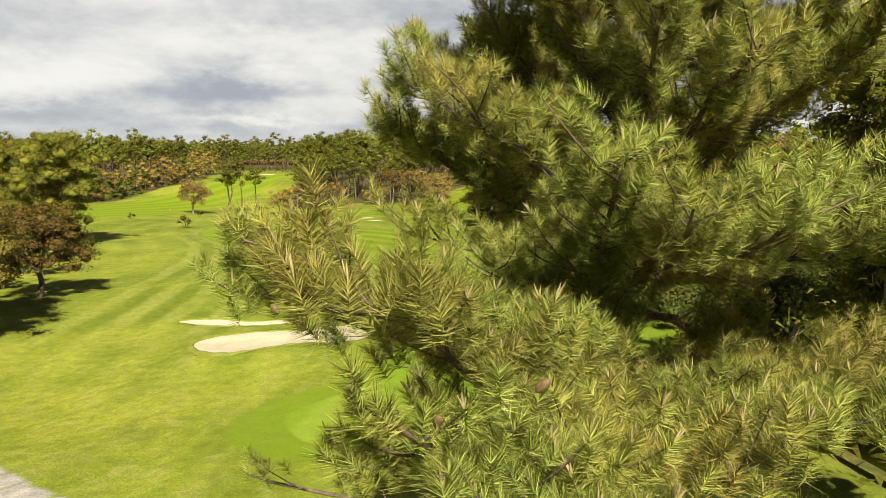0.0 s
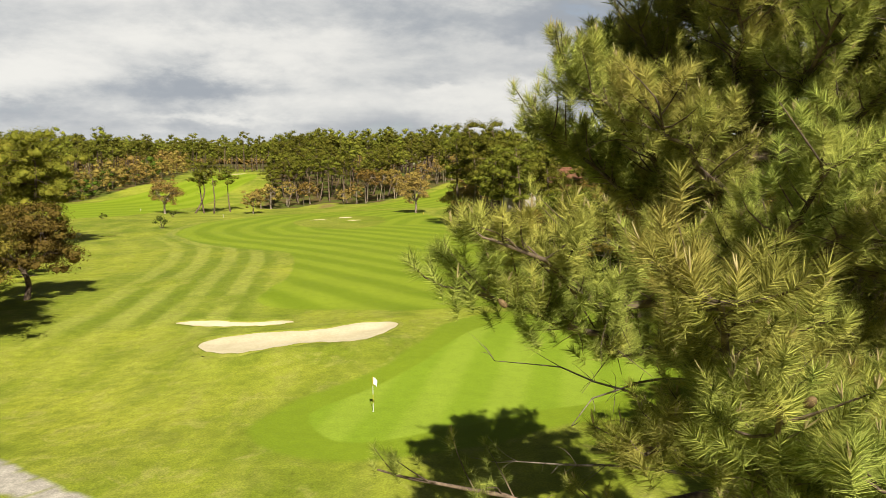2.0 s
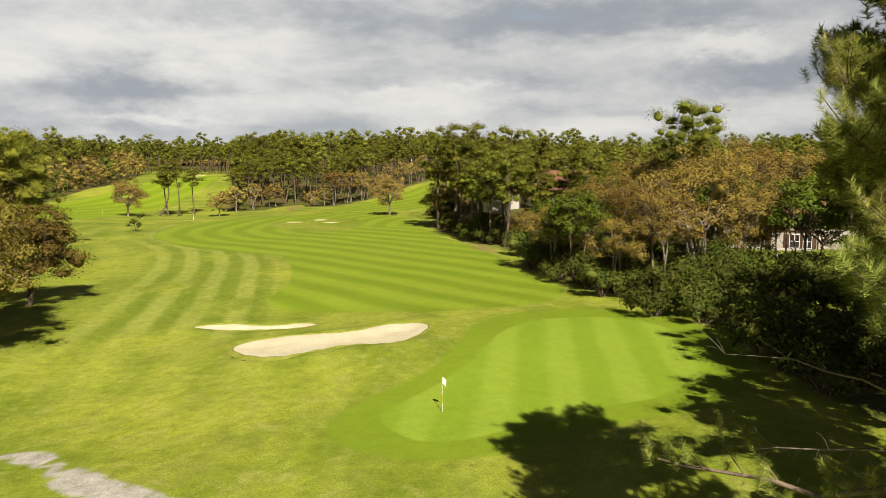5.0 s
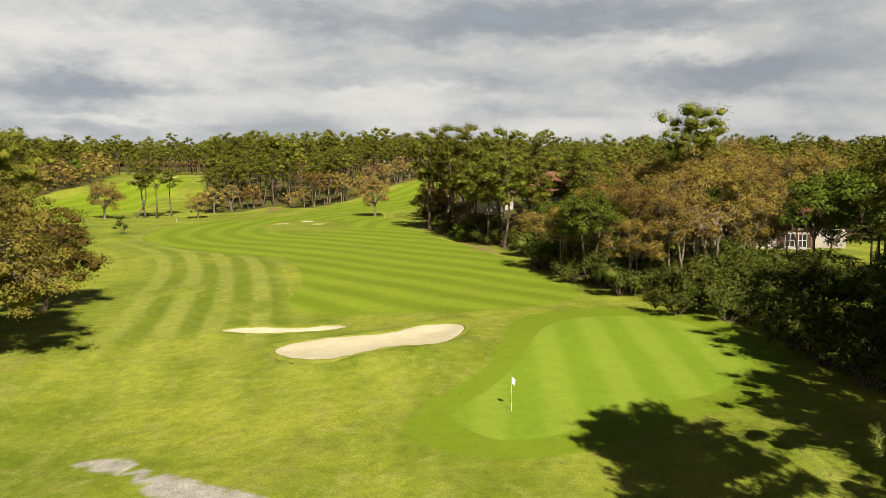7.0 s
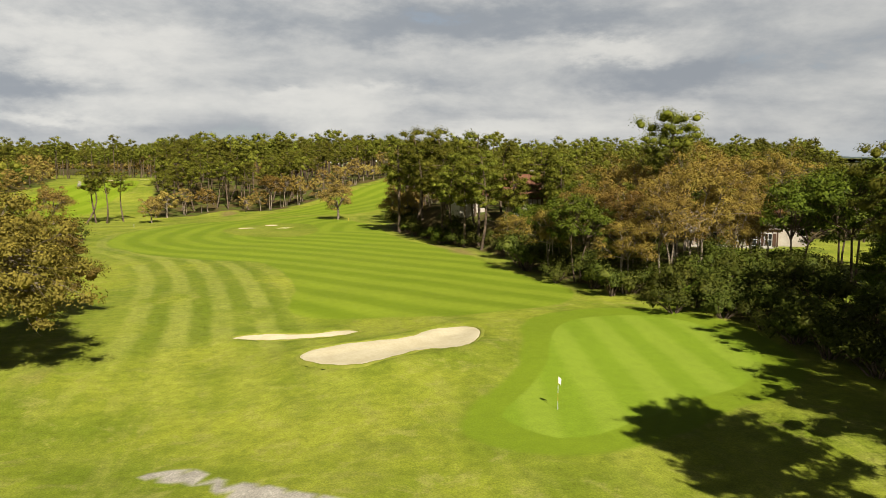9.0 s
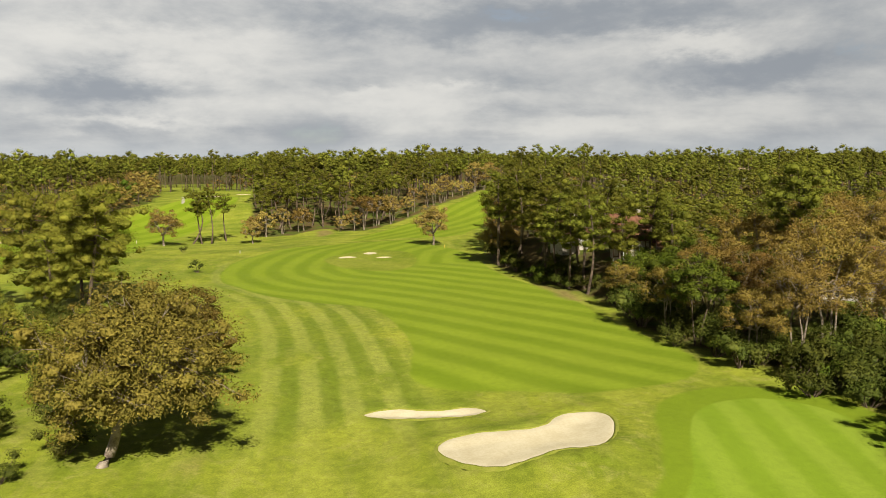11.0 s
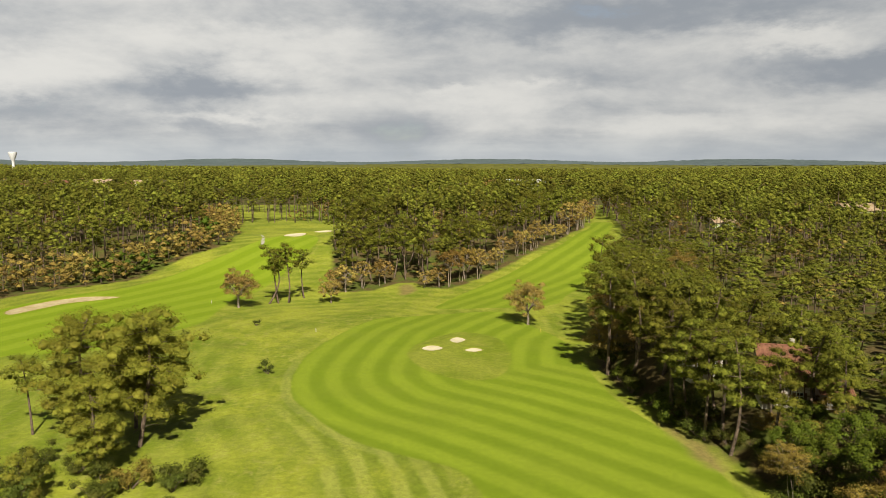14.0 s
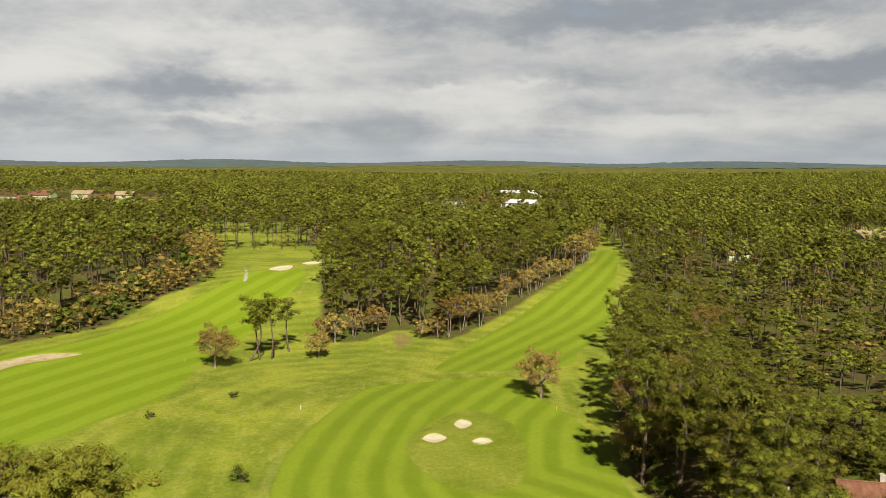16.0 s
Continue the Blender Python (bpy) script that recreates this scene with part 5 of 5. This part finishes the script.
            for m in range(many):
                k = 1.0 if m == 0 else rng.uniform(0.35, 1.0)
                c = p * (1 - k) + q * k + (rng.normal(0, 0.15, 3) if m else 0)
                ax = d * 0.6 + np.array([0, 0, 0.8]) + rng.normal(0, 0.28, 3)
                at.append(c)
                axis.append(ax)
                if rng.random() < (0.6 if m == 0 else 0.1):
                    bud_at.append(c)
                    bud_axis.append(ax / np.linalg.norm(ax) * 0.7 + np.array([0, 0, 0.5]))
        for _ in range(int(twigs * 0.5)):
            u = rng.uniform(0.08, 0.75)
            p = np.array([np.interp(u, s[:, 0], path[:, k]) for k in range(3)])
            d = unit(rng, 1)[0] * np.array([1, 1, 0.6]) - np.array([0, 0, 0.15])
            woods.append(tube(limb(rng, p, p + d * rng.uniform(0.4, 1.2), 0.05, 4), np.linspace(0.012, 0.004, 4), 3))
        at, axis = np.array(at), np.array(axis)
        bough = part("bough", fast_mesh("bough", *join(woods), [BARK], smooth=True), pine)
        part("needle_spray", brush_mesh(rng, at, axis, needles), bough, "dense brushes of long light green needles")
        if needles > 54:
            tips = []
            for c, ax in zip(bud_at, bud_axis):
                for _ in range(int(rng.integers(1, 5))):
                    e = ax / np.linalg.norm(ax) + rng.normal(0, 0.16, 3)
                    tips.append(tube([c + ax * 0.03, c + e * 0.10, c + e * rng.uniform(0.13, 0.22)], [0.010, 0.010, 0.004], 5))
            part("budding_growth", fast_mesh("budding_growth", *join(tips), [BUD], smooth=True), bough, "pale upright spring buds")["kind"] = "stuff"
    # dead limbs low on the trunk
    for start, tip in ((9.2, (-1.4, 17.0, 10.7)), (8.5, (-1.6, 14.8, 9.0)), (9.8, (0.6, 12.9, 10.6)), (10.0, (1.2, 12.2, 10.3)), (11.0, (5.6, 12.0, 11.0)), (10.4, (-0.6, 12.0, 11.0))):
        a, b = on_trunk(start), np.array(tip) - np.array([foot[0], foot[1], z0])
        path = limb(rng, a, b, -0.1, 8)
        path[2:] += rng.normal(0, 0.04, (6, 3))
        woods = [tube(path, np.linspace(0.045, 0.008, 8), 6)]
        for _ in range(10):
            u = int(rng.integers(3, 8))
            d = (b - a) / np.linalg.norm(b - a) * 0.6 + unit(rng, 1)[0] * 0.7
            woods.append(tube(limb(rng, path[u], path[u] + d * rng.uniform(0.3, 0.9), 0.03, 4), np.linspace(0.010, 0.003, 4), 3))
        part("dead_limb", fast_mesh("dead_limb", *join(woods), [DEAD_WOOD], smooth=True), pine, "bare grey dead limb")
    # a few cones among the needles
    for c in ((-0.35, 5.2, 12.75), (0.75, 5.3, 13.9), (-0.05, 5.5, 13.55), (1.1, 5.5, 12.6), (-2.2, 9.2, 13.7), (2.1, 6.2, 12.6)):
        bm = bmesh.new()
        bmesh.ops.create_uvsphere(bm, u_segments=10, v_segments=9, radius=0.045)
        for v in bm.verts:
            v.co.z *= 1.7
            v.co *= 1 + 0.12 * math.sin(v.co.z * 190) * math.cos(5 * math.atan2(v.co.y, v.co.x))
        me = bpy.data.meshes.new("cone")
        bm.to_mesh(me)
        bm.free()
        me.materials.append(CONE)
        ob = part("cone", me, pine, "brown woody cone")
        ob.location = Vector(c) - Vector((foot[0], foot[1], z0))
        ob.rotation_euler = (0.7, 0.4, c[0])


near_pine()

# ---- flagstick ----


def bm_mesh(name, bm, mats):
    me = bpy.data.meshes.new(name)
    bmesh.ops.recalc_face_normals(bm, faces=bm.faces)
    bm.to_mesh(me)
    bm.free()
    for m in mats:
        me.materials.append(m)
    return me


def rod(name, path, radii, mat, parent=None, label="", sides=8):
    me = fast_mesh(name, *tube(path, radii, sides), [mat], smooth=True)
    ob = new(name, me)
    if parent:
        ob.parent = parent
    return tagged(ob, label)


RED = speckled("faded_red_paint", (0.42, 0.10, 0.06), (0.55, 0.16, 0.10), 4.0, 0.5, 0.4)
YELLOW = speckled("yellow_paint", (0.60, 0.42, 0.05), (0.72, 0.52, 0.09), 4.0, 0.5, 0.4)


def flagstick(x, y, cloth=WHITE):
    z = float(land(x, y))
    top = new("flagstick")
    top.matrix_basis = pose(x, y, z, 0, 0, 35)
    tagged(top, "white flag on a thin banded stick in the putting green", "flagstick")
    for i in range(4):
        rod("pole_band", [(0, 0, -0.1 if i == 0 else 0.55 * i), (0, 0, 0.55 * i + 0.275), (0, 0, 0.55 * i + 0.55)], [0.018] * 3, YELLOW if i % 2 else WHITE, top)
    v = []
    for i in range(9):
        for j in range(5):
            u, w = i / 8, j / 4
            v.append((0.02 + 0.24 * u, 0.10 * math.sin(u * 5 + w) * u, 2.2 - 0.46 * w - 0.20 * u + 0.05 * math.sin(4 * u)))
    f = [(i * 5 + j, i * 5 + j + 1, i * 5 + j + 6, i * 5 + j + 5) for i in range(8) for j in range(4)]
    f2 = [(a + 45, d + 45, c + 45, b + 45) for a, b, c, d in f]
    v2 = [(a, b + 0.004, c) for a, b, c in v]
    part("flag", fast_mesh("flag", np.array(v + v2), np.array(f + f2), [cloth], smooth=True), top, "drooping white cloth flag")
    rod("cup", [(0, 0, 0.0), (0, 0, 0.012)], [0.055, 0.055], WHITE, top, "white rim of the hole", 14)


flagstick(-5.8, 42.8)
for x, y, paint in ((-57, 209, WHITE), (0.6, 205, YELLOW), (-96, 252, WHITE)):
    st = rod("marker_stake", [(0, 0, -0.1), (0, 0, 0.9), (0, 0, 1.0)], [0.06, 0.06, 0.03], paint)
    st.location = (x, y, float(land(x, y)))
    tagged(st, "short painted wooden marker stake on the grass", "stake", "marker stakes")

# ---- houses ----


def box(name, size, at, mat, parent, label="", turn=0.0, edge=0.02):
    bm = bmesh.new()
    bmesh.ops.create_cube(bm, size=1.0)
    bmesh.ops.scale(bm, vec=size, verts=bm.verts)
    bmesh.ops.bevel(bm, geom=bm.edges[:], offset=min(edge, min(size) * 0.2), segments=1, affect="EDGES")
    ob = new(name, bm_mesh(name, bm, [mat]))
    ob.matrix_basis = pose(*at, 0, 0, turn)
    ob.parent = parent
    return tagged(ob, label)


def gable_walls(name, w, d, h, ridge, mat, parent):
    """Four walls with gable ends, ridge along x."""
    bm = bmesh.new()
    x, y = w / 2, d / 2
    p = [bm.verts.new(c) for c in ((-x, -y, -0.6), (x, -y, -0.6), (x, y, -0.6), (-x, y, -0.6), (-x, -y, h), (x, -y, h), (x, y, h), (-x, y, h), (-x, 0, h + ridge), (x, 0, h + ridge))]
    for q in ((0, 1, 5, 4), (2, 3, 7, 6), (1, 2, 6, 9, 5), (3, 0, 4, 8, 7), (3, 2, 1, 0), (4, 5, 9, 8), (6, 7, 8, 9)):
        bm.faces.new([p[i] for i in q])
    ob = new(name, bm_mesh(name, bm, [mat]))
    ob.parent = parent
    return ob


def tiled_roof(w, d, h, ridge, mat, parent, over=0.7):
    """Two slopes of corrugated clay tiling with a ridge cap."""
    slope = math.atan2(ridge, d / 2)
    run = (d / 2 + over) / math.cos(slope)
    for side in (-1, 1):
        n = max(8, int((w + 2 * over) / (0.35 if h < 5.5 else 0.8)))
        xs = np.linspace(-w / 2 - over, w / 2 + over, 2 * n + 1)
        zs = np.where(np.arange(2 * n + 1) % 2, 0.07, 0.0)
        rows = np.linspace(0, run, 7)
        v, f = [], []
        for k, r in enumerate(rows):
            for lift in (0.0, -0.14):
                for x0, z1 in zip(xs, zs):
                    v.append((x0, side * r * math.cos(slope), h + ridge + 0.12 - r * math.sin(slope) + (z1 if lift == 0 else 0) + lift))
        m = 2 * n + 1
        for k in range(len(rows) - 1):
            for i in range(m - 1):
                a = k * 2 * m + i
                f.append((a, a + 1, a + 2 * m + 1, a + 2 * m))
                a += m
                f.append((a, a + 2 * m, a + 2 * m + 1, a + 1))
        k = (len(rows) - 1) * 2 * m
        for i in range(m - 1):
            f.append((k + i, k + i + 1, k + m + i + 1, k + m + i))
        part("roof_slope", fast_mesh("roof_slope", np.array(v), np.array(f), [mat]), parent, "")
    rod("ridge_cap", [(-w / 2 - over, 0, h + ridge + 0.14), (0, 0, h + ridge + 0.16), (w / 2 + over, 0, h + ridge + 0.14)], [0.13] * 3, mat, parent)


def window(parent, x, y, z, w, h, turn=0, shutters=True, frame_mat=WHITE, shutter_mat=WOOD):
    fr = new("window")
    fr.matrix_basis = pose(x, y, z, 0, 0, turn)
    fr.parent = parent
    box("pane", (w - 0.1, 0.03, h - 0.1), (0, -0.015, 0), DARK_GLASS, fr)
    for dx in (-w / 2, 0, w / 2):
        box("frame_upright", (0.09, 0.08, h), (dx, -0.05, 0), frame_mat, fr)
    for dz in (-h / 2, 0, h / 2):
        box("frame_rail", (w + 0.09, 0.07, 0.09), (0, -0.045, dz), frame_mat, fr)
    if shutters:
        for dx in (-1, 1):
            box("shutter", (w * 0.5, 0.05, h), (dx * (w * 0.78), -0.04, 0), shutter_mat, fr)


def house(x, y, turn, w, d, h, ridge, wall, roof, label, windows=(), chimney=True, z=None):
    base = new("house")
    base.matrix_basis = pose(x, y, float(land(x, y)) if z is None else z, 0, 0, turn)
    tagged(base, label, "house")
    gable_walls("wall", w, d, h, ridge, wall, base)
    tiled_roof(w, d, h, ridge, roof, base)
    for wx, wz, ww, wh in windows:
        window(base, wx, -d / 2, wz, ww, wh)
    if chimney:
        box("chimney", (0.7, 0.6, 1.8), (w * 0.25, d * 0.18, h + ridge + 0.1), wall, base)
    return base


# villa with timbered front behind the garden
villa = house(55.6, 108.6, -33, 14, 8, 5.4, 2.4, PLASTER, ROOF_TILE, "cream two-storey villa with brown timbers and clay roof", ((-5.2, 1.3, 0.9, 1.5), (-1.6, 4.1, 1.1, 1.3), (2.6, 4.1, 1.1, 1.3), (3.6, 1.2, 1.4, 2.1), (5.4, 1.2, 1.2, 2.1)))
for i in range(9):
    box("timber", (0.20, 0.08, 2.6), (0.6 + i * 0.78, -4.03, 1.35), WOOD, villa)
box("timber_beam", (8.0, 0.12, 0.28), (3.6, -4.04, 2.75), WOOD, villa)
balcony = box("balcony_floor", (6.0, 1.6, 0.18), (-2.6, -4.7, 2.75), WOOD, villa)
for i in range(21):
    box("baluster", (0.06, 0.06, 0.95), (-5.5 + i * 0.29, -5.4, 3.3), WOOD, villa)
box("balcony_rail", (6.0, 0.10, 0.08), (-2.6, -5.4, 3.8), WOOD, villa)
for dx in (-5.5, -2.6, 0.3):
    box("balcony_post", (0.18, 0.18, 2.8), (dx, -5.35, 1.3), WOOD, villa)
box("porch_wall", (1.3, 0.5, 3.0), (0.9, -4.8, 1.4), PLASTER, villa)
box("porch_opening", (2.2, 0.05, 2.1), (-2.4, -4.03, 1.1), DARK_GLASS, villa)
box("lean_to", (5.0, 4.0, 2.8), (9.2, 0.0, 1.3), PLASTER, villa)
box("terrace", (13.0, 2.6, 0.24), (-0.5, -5.6, 0.0), GRAVEL, villa)
# half-timbered house among the pines, on the bank: a tall rear block and a low front under a long tiled slope
chalet = house(28.2, 138.2, -14, 7.0, 5.0, 6.4, 1.5, PLASTER, ROOF_TILE, "white half-timbered house with a red roof among pines", ())
for dz in (5.6, 6.3):
    box("timber_beam", (7.0, 0.08, 0.16), (0, -2.54, dz), WOOD, chalet)
for i in range(6):
    box("timber", (0.14, 0.07, 0.9), (-3.4 + i * 1.36, -2.52, 5.95), WOOD, chalet)
box("front_wall", (7.0, 4.6, 4.2), (-0.6, -4.9, 1.6), PLASTER, chalet)
for i in range(8):
    box("timber", (0.14, 0.07, 3.3), (-4.05 + i * 0.98, -7.22, 1.9), WOOD, chalet)
for dz in (0.5, 2.0, 3.5):
    box("timber_beam", (7.0, 0.08, 0.15), (-0.6, -7.24, dz), WOOD, chalet)
window(chalet, -2.2, -7.2, 1.3, 1.0, 1.9)
window(chalet, 1.2, -7.2, 1.9, 1.0, 1.1)
run = np.linspace(0, 1, 9)
ridges = np.linspace(-4.5, 3.3, 45)
slope_v, slope_f = [], []
for r in run:
    for k, x in enumerate(ridges):
        slope_v.append((x, -2.6 - 5.2 * r, 5.75 - 2.1 * r + (0.07 if k % 2 else 0.0)))
for i in range(8):
    for k in range(44):
        a = i * 45 + k
        slope_f.append((a, a + 45, a + 46, a + 1))
slope_v += [(x, y, z - 0.15) for x, y, z in slope_v]
slope_f += [(a + 405, d + 405, c + 405, b + 405) for a, b, c, d in slope_f]
part("roof_slope", fast_mesh("roof_slope", np.array(slope_v), np.array(slope_f), [ROOF_TILE]), chalet, "long red tiled front slope")
house(33.4, 132.2, -14, 3.6, 4.4, 2.8, 1.1, PLASTER, ROOF_TILE, "low white annex with a red tile roof", ((-0.8, 1.3, 0.9, 1.2),), False)
house(19.5, 150.0, 10, 6.0, 5.5, 4.6, 2.2, PLASTER, ROOF_TILE, "small white house with a red roof hidden in pines", ((-1.5, 3.0, 0.9, 1.3), (1.5, 3.0, 0.9, 1.3)))
house(119.0, 377.0, 15, 12, 8, 4.0, 2.4, DULL, STRAW, "pale house with a weathered roof among the pines", ((-3, 1.4, 1.0, 1.3), (3, 1.4, 1.0, 1.3)))
house(216.0, 424.0, 10, 20, 13, 3.2, 3.4, DULL, STRAW, "large low house with a sand-coloured roof in the wood", ((-5, 1.4, 1.2, 1.4), (0, 1.4, 1.2, 1.4), (5, 1.4, 1.2, 1.4)))
# far houses in the village on the plain
for x, y, t, w, d, h, roof in ((-479, 871, 10, 20, 11, 4, ROOF_TILE), (-455, 905, -12, 22, 12, 6, ROOF_TILE), (-310, 655, 25, 18, 10, 4, ROOF_TILE), (-364, 688, 5, 16, 10, 4, ROOF_TILE), (-363, 797, -8, 20, 12, 6, STRAW),
                             (-326, 750, 12, 22, 11, 5, ROOF_TILE), (-322, 798, -5, 18, 10, 6, STRAW), (-410, 800, 30, 18, 10, 5, ROOF_TILE), (-275, 742, 8, 16, 9, 5, ROOF_TILE), (-395, 745, -20, 14, 9, 4, ROOF_TILE), (-300, 690, 18, 15, 9, 4, SAND)):
    house(x, y, t, w, d, h, 3.2, DULL, roof, "far house with a pitched roof in a village clearing", ((-w / 4, 1.6, 1.4, 1.6), (w / 4, 1.6, 1.4, 1.6)), True)
for x, y, t, w, d, h in ((66, 672, -35, 26, 15, 5), (42, 642, 12, 18, 8, 3), (2, 674, -30, 24, 11, 4), (84, 886, 5, 22, 11, 4), (112, 880, 12, 16, 9, 4)):
    house(x, y, t, w, d, h + 1, 2.6, DULL, WHITE if w != 24 else GREY_ROOF, "long white building with a low roof in the wood", ((-w / 4, 2.4, 1.6, 1.6), (0, 2.4, 1.6, 1.6), (w / 4, 2.4, 1.6, 1.6)), False)

def water_tower(x, y, high):
    base = new("water_tower")
    base.matrix_basis = pose(x, y, float(land(x, y)))
    tagged(base, "white flared concrete water tower above the woods", "water tower")
    rod("shaft", [(0, 0, -1), (0, 0, high * 0.3), (0, 0, high * 0.62)], [3.4, 2.8, 3.0], WHITE, base, "", 20)
    rod("tank", [(0, 0, high * 0.6), (0, 0, high * 0.72), (0, 0, high * 0.95), (0, 0, high)], [3.0, 5.0, 9.0, 8.6], WHITE, base, "", 24)
    rod("tank_lid", [(0, 0, high * 0.99), (0, 0, high * 1.01), (0, 0, high * 1.02)], [8.6, 8.0, 0.2], WHITE, base, "", 24)


water_tower(-930, 1660, 50)
